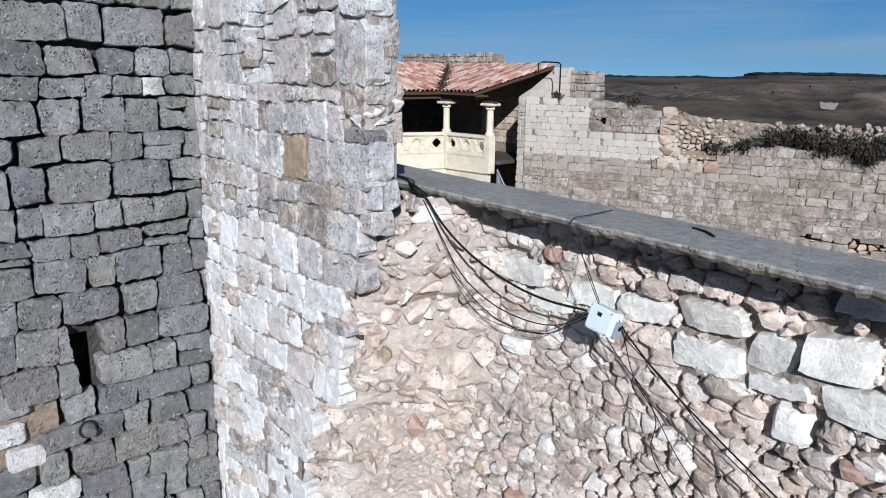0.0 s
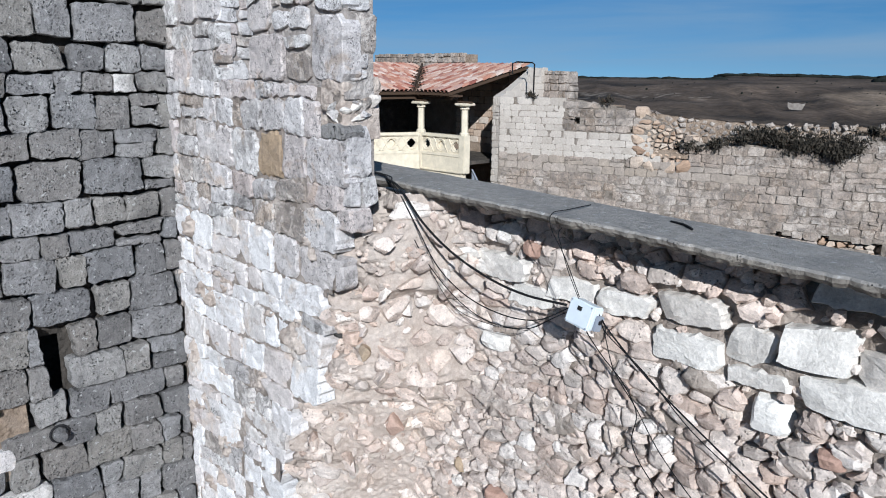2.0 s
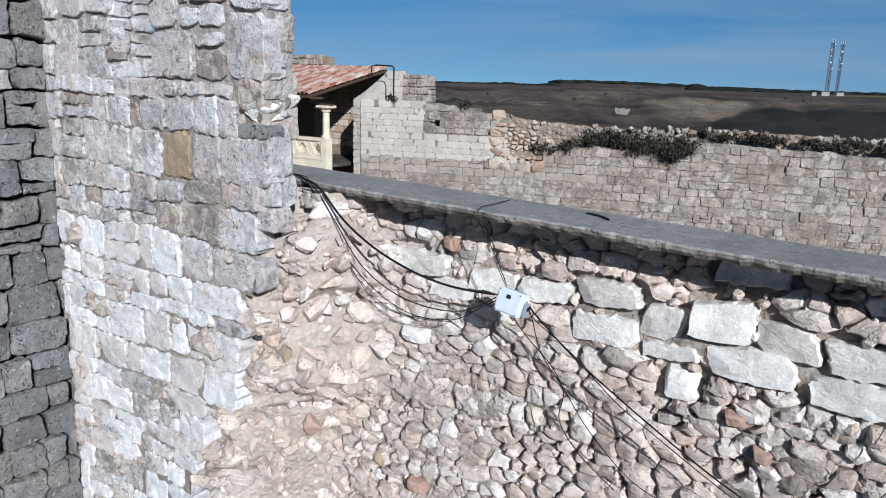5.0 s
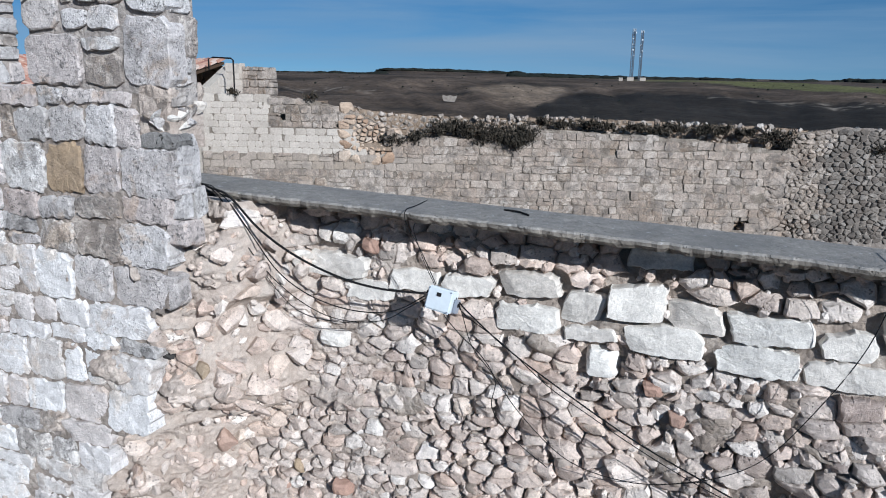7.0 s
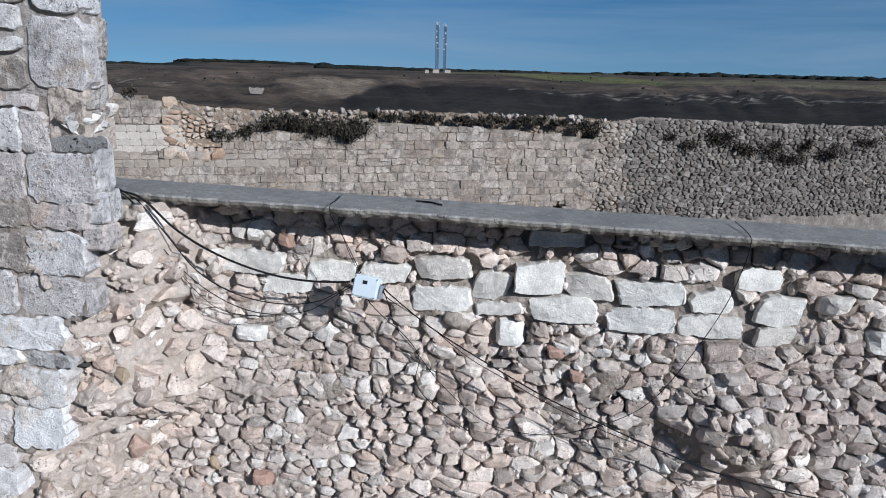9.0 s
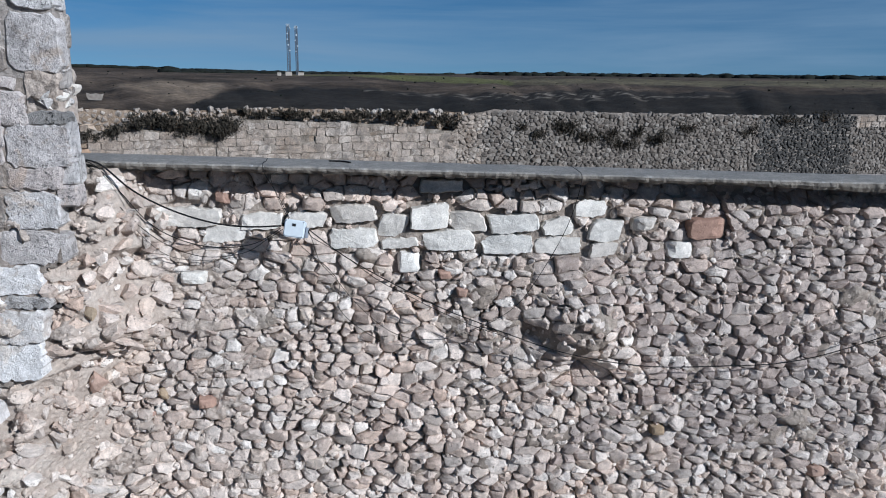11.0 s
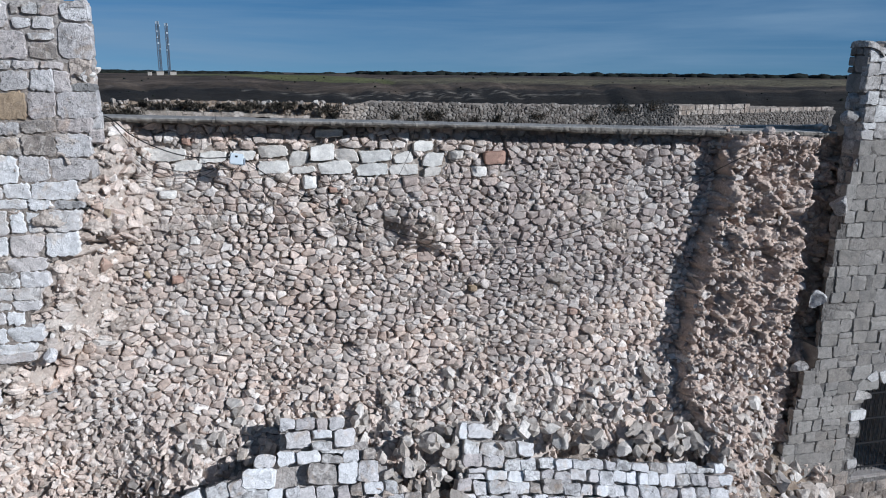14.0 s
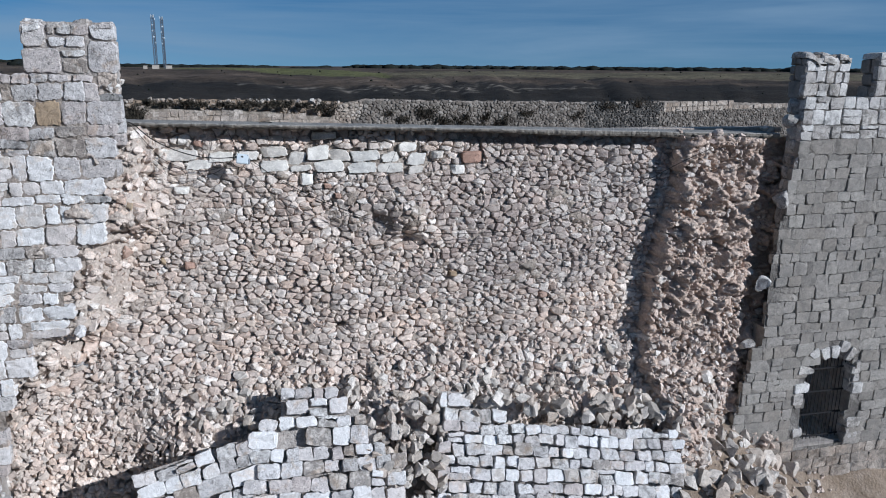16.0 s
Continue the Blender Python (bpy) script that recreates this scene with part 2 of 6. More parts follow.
TOWERJOINT = mortar_material("grey tower pointing", (0.10, 0.092, 0.085), (0.19, 0.177, 0.165), (0.33, 0.31, 0.29))
# mortar behind the rubble, its colour lowered to deepen the shade in the gaps
GAPSHADE = mortar_material("mortar darkened for shade in the joints", (0.24, 0.20, 0.17), (0.38, 0.325, 0.28), (0.54, 0.485, 0.43))
FACEJOINT = mortar_material("stained facing pointing", (0.20, 0.172, 0.148), (0.36, 0.315, 0.28), (0.54, 0.485, 0.44))
COURTJOINT = mortar_material("pale courtyard pointing", (0.15, 0.128, 0.108), (0.27, 0.235, 0.20), (0.42, 0.375, 0.33))
# dark earth of the open joints, also painted-in shade behind the barred opening
DIRT_SHADE = mortar_material("dark joint earth and shade backing", (0.05, 0.045, 0.04), (0.09, 0.08, 0.07), (0.15, 0.13, 0.11))
EARTH = mortar_material("dry brown earth", (0.22, 0.165, 0.12), (0.30, 0.235, 0.18), (0.38, 0.31, 0.25))
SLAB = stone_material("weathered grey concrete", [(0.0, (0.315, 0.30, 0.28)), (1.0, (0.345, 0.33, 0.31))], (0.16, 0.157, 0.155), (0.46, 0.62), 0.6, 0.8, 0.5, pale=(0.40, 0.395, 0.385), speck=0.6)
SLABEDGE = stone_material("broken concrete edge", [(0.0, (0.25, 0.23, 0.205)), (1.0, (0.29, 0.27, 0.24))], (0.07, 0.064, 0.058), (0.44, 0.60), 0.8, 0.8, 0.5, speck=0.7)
BLACK = plain("black cable rubber", (0.012, 0.012, 0.013), 0.85)
BOXMAT = plain("pale grey box plastic", (0.60, 0.66, 0.70), 0.45, var=0.12)
IRON = plain("dark iron", (0.03, 0.03, 0.032), 0.6, 0.4)
CREAM = plain("cream limestone plaster", (0.60, 0.535, 0.415), 0.85, var=0.35, scale=4.0)
STEEL = plain("galvanised steel", (0.30, 0.33, 0.38), 0.45, 0.2, var=0.1)
MASTGREY = plain("dull mast steel", (0.10, 0.115, 0.14), 0.5, 0.2, var=0.1)
WOOD = plain("dark roof timber", (0.07, 0.045, 0.03), 0.8)
ROOFTILE = stone_material("fired clay roof tile", [(0.0, (0.30, 0.11, 0.075)), (0.2, (0.46, 0.29, 0.22)), (0.4, (0.34, 0.14, 0.10)), (0.55, (0.54, 0.41, 0.34)), (0.75, (0.24, 0.08, 0.06)), (0.9, (0.58, 0.48, 0.42)), (1.0, (0.42, 0.20, 0.14))],
                          (0.14, 0.09, 0.07), (0.55, 0.7), 0.6, 0.5)
SHRUB = stone_material("dark dry shrub leaves", [(0.0, (0.024, 0.022, 0.018)), (0.5, (0.046, 0.041, 0.032)), (1.0, (0.095, 0.08, 0.064))], (0.015, 0.014, 0.011), (0.5, 0.7), 0.5, 0.3)


# ---------------------------------------------------------------- mesh helpers
def mesh_object(name, verts, faces, mat, parent=None, label="", smooth=True):
    me = bpy.data.meshes.new(name)
    me.from_pydata(verts, [], faces)
    if smooth:
        me.polygons.foreach_set("use_smooth", [True] * len(me.polygons))
    me.materials.append(mat)
    me.update()
    ob = new(name, me)
    if parent:
        ob.parent = parent
    if label:
        ob["label"] = label
    return ob


def part(name, bm, material, parent, label="", smooth=False):
    me = bpy.data.meshes.new(name)
    bm.to_mesh(me)
    bm.free()
    me.materials.append(material)
    if smooth:
        me.polygons.foreach_set("use_smooth", [True] * len(me.polygons))
    ob = new(name, me)
    if parent:
        ob.parent = parent
    if label:
        ob["label"] = label
    return ob


def box_bm(x0, x1, y0, y1, z0, z1, bevel=0.0, bm=None):
    bm = bm or bmesh.new()
    m = Matrix.LocRotScale(((x0 + x1) / 2, (y0 + y1) / 2, (z0 + z1) / 2), None, (abs(x1 - x0), abs(y1 - y0), abs(z1 - z0)))
    made = bmesh.ops.create_cube(bm, size=1, matrix=m)
    if bevel:
        edges = list({e for v in made["verts"] for e in v.link_edges})
        bmesh.ops.bevel(bm, geom=edges, offset=bevel, segments=2, affect="EDGES")
    return bm


def tube_bm(points, radius, sides=8, bm=None, caps=True):
    """A round bar along points; radius is a number or one for each point."""
    bm = bm or bmesh.new()
    pts = [Vector(p) for p in points]
    rad = radius if isinstance(radius, (list, tuple)) else [radius] * len(pts)
    rings = []
    for i, p in enumerate(pts):
        d = (pts[min(i + 1, len(pts) - 1)] - pts[max(i - 1, 0)]).normalized()
        a = d.cross(Vector((0.31, 0.17, 0.93)) if abs(d.z) < 0.9 else Vector((1, 0, 0))).normalized()
        b = d.cross(a)
        rings.append([bm.verts.new(p + rad[i] * (math.cos(k * math.tau / sides) * a + math.sin(k * math.tau / sides) * b)) for k in range(sides)])
    for r, s in zip(rings, rings[1:]):
        for k in range(sides):
            bm.faces.new((r[k], r[(k + 1) % sides], s[(k + 1) % sides], s[k]))
    if caps:
        bm.faces.new(rings[0][::-1])
        bm.faces.new(rings[-1])
    return bm


def n3(x, y, z):
    return noise.noise((x, y, z))


def step(a, b, x):
    t = max(0.0, min(1.0, (x - a) / (b - a)))
    return t * t * (3 - 2 * t)


def pick(x, table):
    """Piecewise linear through (x, value) pairs."""
    if x <= table[0][0]:
        return table[0][1]
    for (a, u), (b, v) in zip(table, table[1:]):
        if x <= b:
            return u + (v - u) * (x - a) / (b - a)
    return table[-1][1]


# ---------------------------------------------------------------- stones in a wall
def outline(poly, seg, rng, wobble, round_off=0.14):
    """A polygon with its corners cut and its sides broken into short uneven pieces."""
    cut = []
    n = len(poly)
    for i in range(n):
        p, q = poly[i], poly[(i + 1) % n]
        for f in (round_off, 1 - round_off):
            cut.append((p[0] + (q[0] - p[0]) * f, p[1] + (q[1] - p[1]) * f))
    out = []
    for i in range(len(cut)):
        p, q = cut[i], cut[(i + 1) % len(cut)]
        d = math.dist(p, q)
        if d < 1e-5:
            continue
        k = max(1, round(d / seg))
        for j in range(k):
            f = j / k
            a = rng.uniform(-wobble, wobble)
            out.append((p[0] + (q[0] - p[0]) * f - (q[1] - p[1]) / d * a, p[1] + (q[1] - p[1]) * f + (q[0] - p[0]) / d * a))
    return out


def stone_geometry(poly, place, rng, depth=0.14, rise=0.05, seg=0.07, wobble=0.006, tilt=0.25, lumps=0.012, flat=False, round_off=0.11, even=1.0):
    """One stone that fills poly in the wall's own plane; place(u, v, w) gives the world point. Returns vertices and faces."""
    ring = outline(poly, seg, rng, wobble, round_off)
    n = len(ring)
    cu, cv = sum(p[0] for p in ring) / n, sum(p[1] for p in ring) / n
    size = sum(math.hypot(p[0] - cu, p[1] - cv) for p in ring) / n
    gu, gv = rng.uniform(-tilt, tilt), rng.uniform(-tilt, tilt)
    lift = rng.uniform(-0.5, 0.6) * rise if flat else rng.uniform(-0.026, 0.030) * even
    edge = min(0.3, rng.uniform(0.006, 0.014) / max(size, 0.03))
    if flat:
        shells = ((1.0, -depth), (1.0, 0.35 * rise), (1 - edge, rise * 0.97), (0.55, rise))
        cuts = [(rng.uniform(0, 6.28), rng.uniform(0.1, 0.4), size * rng.uniform(0.55, 1.0)) for _ in range(2)]
    else:
        shells = ((0.97, -depth), (1.0, 0.1 * rise), (1 - edge * 1.6, rise * 0.85), (0.55, rise))
        cuts = [(rng.uniform(0, 6.28), rng.uniform(0.25, 0.9), size * rng.uniform(0.2, 0.9)) for _ in range(3)]
    cuts = [(math.cos(a) * s, math.sin(a) * s, s * r) for a, s, r in cuts]
    verts, faces = [], []
    o = rng.uniform(0, 50)
    su, sv = rng.uniform(-0.15, 0.15) * size, rng.uniform(-0.15, 0.15) * size

    def surface(u, v, w):
        du, dv = u - cu, v - cv
        w += gu * du + gv * dv
        for a, b, c in cuts:
            w -= max(0.0, a * du + b * dv - c) * 0.9
        return w + lumps * (0.5 if flat else 1.1) * n3(u * 9 + o, v * 9, o)

    for k, (s, w) in enumerate(shells):
        for u, v in ring:
            uu, vv = cu + (u - cu) * s, cv + (v - cv) * s
            if k == 3:
                uu, vv = uu + su, vv + sv
            verts.append(place(uu, vv, (surface(uu, vv, w) if k else w) + lift))
    verts.append(place(cu + su, cv + sv, surface(cu + su, cv + sv, shells[-1][1]) + lift))
    for k in range(len(shells) - 1):
        for i in range(n):
            j = (i + 1) % n
            faces.append((k * n + i, k * n + j, (k + 1) * n + j, (k + 1) * n + i))
    t = (len(shells) - 1) * n
    faces += [(t + i, t + (i + 1) % n, len(verts) - 1) for i in range(n)]
    return verts, faces


class Pieces:
    """Collects stones: some become objects of their own, the rest one joined mesh."""

    def __init__(self, parent, mat, name="stone"):
        self.parent, self.mat, self.name, self.v, self.f, self.count = parent, mat, name, [], [], 0

    def add(self, geo, own, mat=None, label=""):
        if own:
            mesh_object(self.name, geo[0], geo[1], mat or self.mat, self.parent, label, False)
            self.count += 1
        else:
            b = len(self.v)
            self.v += geo[0]
            self.f += [tuple(i + b for i in f) for f in geo[1]]

    def close(self, name="stones"):
        if self.v:
            tagged(mesh_object(name, self.v, self.f, self.mat, self.parent, "", False), kind="stuff")


def clip(poly, a, b, c):
    """The part of poly where a*u + b*v <= c."""
    out = []
    for i in range(len(poly)):
        p, q = poly[i], poly[(i + 1) % len(poly)]
        dp, dq = a * p[0] + b * p[1] - c, a * q[0] + b * q[1] - c
        if dp <= 0:
            out.append(p)
        if dp * dq < 0:
            f = dp / (dp - dq)
            out.append((p[0] + (q[0] - p[0]) * f, p[1] + (q[1] - p[1]) * f))
    return out


def cells(seeds, reach, squash=1.0, ghosts=()):
    """Voronoi cells of the seeds (ghosts only push), in a plane squashed along u."""
    pts = [(u / squash, v) for u, v in seeds] + [(u / squash, v) for u, v in ghosts]
    grid = {}
    for i, (u, v) in enumerate(pts):
        grid.setdefault((int(u // reach), int(v // reach)), []).append(i)
    out = []
    for i in range(len(seeds)):
        u, v = pts[i]
        r = reach * 0.62
        poly = [(u - r, v - r), (u + r, v - r), (u + r, v + r), (u - r, v + r)]
        gu, gv = int(u // reach), int(v // reach)
        near = [j for a in (-1, 0, 1) for b in (-1, 0, 1) for j in grid.get((gu + a, gv + b), ()) if j != i]
        near.sort(key=lambda j: (pts[j][0] - u) ** 2 + (pts[j][1] - v) ** 2)
        for j in near[:22]:
            a, b = pts[j][0] - u, pts[j][1] - v
            poly = clip(poly, a, b, (pts[j][0] ** 2 + pts[j][1] ** 2 - u * u - v * v) / 2)
            if len(poly) < 3:
                break
        out.append([(p[0] * squash, p[1]) for p in poly] if len(poly) > 2 else None)
    return out


def shrink(poly, gap):
    cu, cv = sum(p[0] for p in poly) / len(poly), sum(p[1] for p in poly) / len(poly)
    out = []
    for u, v in poly:
        d = math.hypot(u - cu, v - cv)
        f = max(0.3, 1 - gap / max(d, 1e-4))
        out.append((cu + (u - cu) * f, cv + (v - cv) * f))
    return out


def scatter(u0, u1, v0, v1, du, dv, rng, jitter=0.42):
    """Rows of jittered points, each row shifted."""
    pts, v, row = [], v0, 0
    while v < v1:
        u = u0 + (row % 2) * du / 2 + rng.uniform(-du, du) * 0.3
        while u < u1:
            pts.append((u + rng.uniform(-du, du) * jitter, v + rng.uniform(-dv, dv) * jitter))
            u += du * rng.uniform(0.75, 1.3)
        v += dv
        row += 1
    return pts


def courses(u0, u1, v0, v1, hs, ws, rng, gap=0.012, jit=0.015, split=0.15, wave=0.02):
    """Ashlar courses: uneven quads with open joints."""
    out, v = [], v0
    while v < v1 - 0.05:
        h = min(rng.uniform(*hs), v1 - v)
        if v1 - v - h < hs[0] * 0.6:
            h = v1 - v
        u, o = u0 - rng.uniform(0, ws[0]), rng.uniform(0, 30)
        low = lambda x, v=v: v + wave * n3(x * 0.9, v * 7.1, 3.3)
        high = lambda x, v=v, h=h: v + h + wave * n3(x * 0.9, (v + h) * 7.1, 3.3)
        while u < u1:
            w = rng.uniform(*ws) * max(0.55, 0.8 + 0.5 * (h - hs[0]) / max(0.01, hs[1] - hs[0]))
            a, b = max(u, u0), min(u + w, u1)
            if b - a > 0.07:
                j = lambda: rng.uniform(-jit, jit)
                quads = [(low, high)]
                if rng.random() < split:
                    k = rng.uniform(0.35, 0.65)
                    mid = lambda x, k=k: low(x) + (high(x) - low(x)) * k
                    quads = [(low, mid), (mid, high)]
                for lo, hi in quads:
                    g = gap * rng.uniform(0.6, 1.4)
                    out.append([(a + g + j(), lo(a) + g + j()), (b - g + j(), lo(b) + g + j()), (b - g + j(), hi(b) - g + j()), (a + g + j(), hi(a) - g + j())])
            u += w
        v += h
    return out


def centre(poly):
    return sum(p[0] for p in poly) / len(poly), sum(p[1] for p in poly) / len(poly)


def sheet(name, u0, u1, v0, v1, du, place, mat, parent=None, keep=None):
    """A grid in a wall's plane, bent by place(u, v)."""
    nu, nv = max(1, round((u1 - u0) / du)), max(1, round((v1 - v0) / du))
    verts = [place(u0 + (u1 - u0) * i / nu, v0 + (v1 - v0) * j / nv) for j in range(nv + 1) for i in range(nu + 1)]
    faces = []
    for j in range(nv):
        for i in range(nu):
            if keep and not keep(u0 + (u1 - u0) * (i + 0.5) / nu, v0 + (v1 - v0) * (j + 0.5) / nv):
                continue
            a = j * (nu + 1) + i
            faces.append((a, a + 1, a + nu + 2, a + nu + 1))
    return mesh_object(name, verts, faces, mat, parent)


# ---------------------------------------------------------------- the breached curtain wall: its core
GROUND = -8.0


def edge_left(z):
    """Where the whitened facing breaks off."""
    return pick(z, [(-8, -4.5), (-5.2, -4.15), (-4.2, -3.95), (-3.6, -3.8), (-3.4, -3.47), (-2.95, -3.42), (-2.7, -2.92), (-2.1, -2.85), (-1.9, -2.72), (-1.35, -2.6),
                    (-1.2, -2.18), (-0.3, -2.1), (-0.17, -1.87), (0.6, -1.86), (0.68, -1.76), (3, -1.74)])


def slab_z(x):
    return 0.645 - 0.027 * (x + 1.8)


def col_left(z):
    return pick(z, [(-6, 8.05), (-5.4, 8.1), (-4.4, 7.8), (-3.4, 7.95), (-2.5, 8.0), (-1.5, 8.15), (-0.9, 8.36), (0.5, 8.36)]) + 0.10 * n3(z * 2.7, 3, 1) + 0.06 * n3(z * 8, 5, 1)


def col_right(z):
    return pick(z, [(-6.2, 9.3), (-5, 9.8), (-3.6, 10.1), (-1.9, 10.05), (0.5, 10.2)])


def core_y(x, z):
    """The face of the broken core; smaller is nearer to the open side."""
    y = pick(x, [(-4, 0.18), (-1.5, 0.30), (0.6, 0.28), (2.4, 0.20), (6, 0.17), (8, 0.17)])
    y += 0.05 * n3(x * 0.8, z * 0.8, 1.7) + 0.03 * n3(x * 2.3, z * 2.3, 5.1)
    e = edge_left(z)
    bank = 1 - step(0.0, pick(z, [(-1.4, 0.8), (-0.4, 0.65), (0.25, 0.42)]), x - e - 0.10 + 0.10 * n3(x * 2, z * 2.5, 21))
    bank *= 1 - 0.45 * step(0.15, 0.55, z)
    if z < -3.0:
        bank *= step(-4.2, -3.0, z) * 0.7 + 0.3
    y -= bank * (0.80 + 0.10 * n3(x * 3, z * 3, 9))
    y += (0.10 + 0.12 * step(2.5, 4.5, x)) * step(-0.38, -0.18, z - slab_z(x)) * (1 - bank) * (1 - step(7.2, 8.2, x))
    knob = math.exp(-((x - 2.95) ** 2 / 0.14 + (z + 1.15) ** 2 / 0.09))
    dent = math.exp(-((x - 2.95) ** 2 / 0.05 + (z + 1.62) ** 2 / 0.012))
    y += -0.34 * knob + 0.30 * dent + 0.12 * math.exp(-((x - 2.36) ** 2 / 0.02 + (z + 1.25) ** 2 / 0.02))
    y += 0.45 * math.exp(-((x - 1.62) ** 2 / 0.010 + (z + 3.28) ** 2 / 0.006))
    y += 0.32 * math.exp(-((x + 2.02) ** 2 / 0.05 + (z + 1.16) ** 2 / 0.006)) - 0.16 * math.exp(-((x + 1.85) ** 2 / 0.10 + (z + 0.92) ** 2 / 0.02))
    y += 0.45 * math.exp(-((x + 2.92) ** 2 / 0.03 + (z + 3.12) ** 2 / 0.03))
    c = step(-0.06, 0.06, x - col_left(z) + 0.05 * n3(x * 6, z * 6, 17)) * (1 - step(-0.1, 0.25, x - col_right(z)))
    y += c * (-0.44 + 0.06 * n3(x * 2, z * 1.5, 7))
    if z < -3.9:
        y -= 0.55 * (-3.9 - z) * step(-2.3, -0.9, x) * (1 - 0.6 * step(8.4, 9.4, x))
    return y


def mortar_share(x, z):
    """1 where mortar hides most stones."""
    m = max(1 - step(0.0, 0.42, x - edge_left(z) + 0.15 * n3(x * 2.2, z * 2.2, 8)), step(-0.1, 0.1, x - col_left(z)))
    m = max(m, 0.95 * math.exp(-((x - 2.95) ** 2 / 0.20 + (z + 1.2) ** 2 / 0.10)))
    m = max(m, 0.95 * math.exp(-((x + 1.6) ** 2 / 0.22 + (z + 1.0) ** 2 / 0.05)))
    m = max(m, 0.6 * math.exp(-((x + 2.6) ** 2 / 0.12 + (z + 3.9) ** 2 / 0.5)))
    m = max(m, 0.75 * math.exp(-((x + 0.75) ** 2 / 0.9 + (z + 1.1) ** 2 / 0.7)))
    m = max(m, 0.28 * step(2.6, 3.6, x + 0.8 * n3(x * 0.9, z * 0.9, 81)) * (1 - step(2.0, 3.0, -z)))
    m = max(m, 0.7 * step(0.20, 0.38, n3(x * 0.75, z * 1.05, 61) + 0.4 * n3(x * 2.6, z * 3.2, 63)))
    return m


def broken(x, z, f, seed):
    """A surface broken into tilted facets: its height, and 1 in the cracks between them."""
    d, p = noise.voronoi((x * f * 0.8, z * f * 1.25, seed))
    q = p[0]
    h = n3(q.x * 7.3, q.y * 7.3, q.z * 7.3 + seed) * 1.2
    h += (x * f * 0.8 - q.x) * n3(q.x * 5.1, q.y * 5.1, 3.5 + seed) * 1.1 + (z * f * 1.25 - q.y) * n3(q.x * 4.3, q.y * 4.3, 9.5 + seed) * 1.1
    return h, 1 - step(0.0, 0.13, d[1] - d[0])


rng = random.Random(11)


def core_back(x, z):
    m = mortar_share(x, z)
    y = core_y(x, z) + 0.060 * (1 - m) ** 1.5
    y -= 0.055 * (1 - m) * step(0.02, 0.35, n3(x * 1.1, z * 1.4, 31) + 0.5 * n3(x * 3.5, z * 3.5, 33))
    c = step(-0.16, 0.0, x - col_left(z))
    if m > 0.05:
        g = m * (1 - c)
        h1, k1 = broken(x, z, 3.4, 2)
        h2, k2 = broken(x, z, 9.0, 5)
        y -= g * (0.13 * h1 + 0.06 * h2 + 0.02 * n3(x * 19, z * 19, 6) - 0.05 * k1 * step(-0.1, 0.3, n3(x * 1.7, z * 1.7, 37)) - 0.02 * k2)
    if c > 0:
        h1, k1 = broken(x, z, 2.2, 7)
        h2, k2 = broken(x, z, 6.0, 8)
        h3, k3 = broken(x, z, 14.0, 9)
        y -= c * (0.20 * h1 + 0.11 * h2 + 0.06 * h3 + 0.26 * abs(n3(x * 3.1, z * 2.6, 12)) + 0.03 * n3(x * 23, z * 23, 16) - 0.05 - 0.06 * k1 - 0.04 * k2)
    k = 0.05 * max(c, 0.6 * m)
    return (x + k * n3(x * 6, z * 6, 40), y, z + k * n3(x * 6, z * 6, 44))


HOLLOWS = [(1.62, -3.28, 0.15, 0.10), (-2.02, -1.17, 0.30, 0.07), (2.96, -1.60, 0.36, 0.17), (-2.92, -3.12, 0.18, 0.16), (2.70, -3.66, 0.2, 0.26)]


def hollow(x, z, f=1.0):
    return any(((x - a) / p / f) ** 2 + ((z - b) / q / f) ** 2 < 1 + 1.1 * n3(x * 7, z * 7, 71) for a, b, p, q in HOLLOWS)


breach_at = lambda u, v: core_back(u, min(v, slab_z(u) - 0.07))
unbroken = lambda u, v: u < -1 and v > -2 or not hollow(u, v, 0.66)
wall_breach = sheet("wall_breach", -0.5, 7.5, -6.6, 0.62, 0.034, breach_at, GAPSHADE, keep=unbroken)
tagged(wall_breach, "collapsed castle wall with its rubble core laid bare", "wall", kind="structure")
sheet("broken_bank", -4.75, -0.5, -5.6, 0.62, 0.020, breach_at, MORTAR, wall_breach, unbroken)
sheet("bank_foot", -4.75, -0.5, -6.6, -5.6, 0.05, breach_at, MORTAR, wall_breach)
sheet("core_pillar", 7.5, 11.2, -6.6, 0.62, 0.022, breach_at, PINK, wall_breach)
part("wall_body", box_bm(-4.7, 11.2, 0.80, 1.1, GROUND, 0.36), MORTAR, wall_breach)


def core_place(u, v, w):
    e = 0.03
    y = core_y(u, v)
    n = Vector((core_y(u + e, v) - y, -e, core_y(u, v + e) - y)).normalized()
    n = (n + Vector((0, -1.2, 0))).normalized()
    return (u + n.x * w * 0.8, y + n.y * w, v + n.z * w * 0.8)


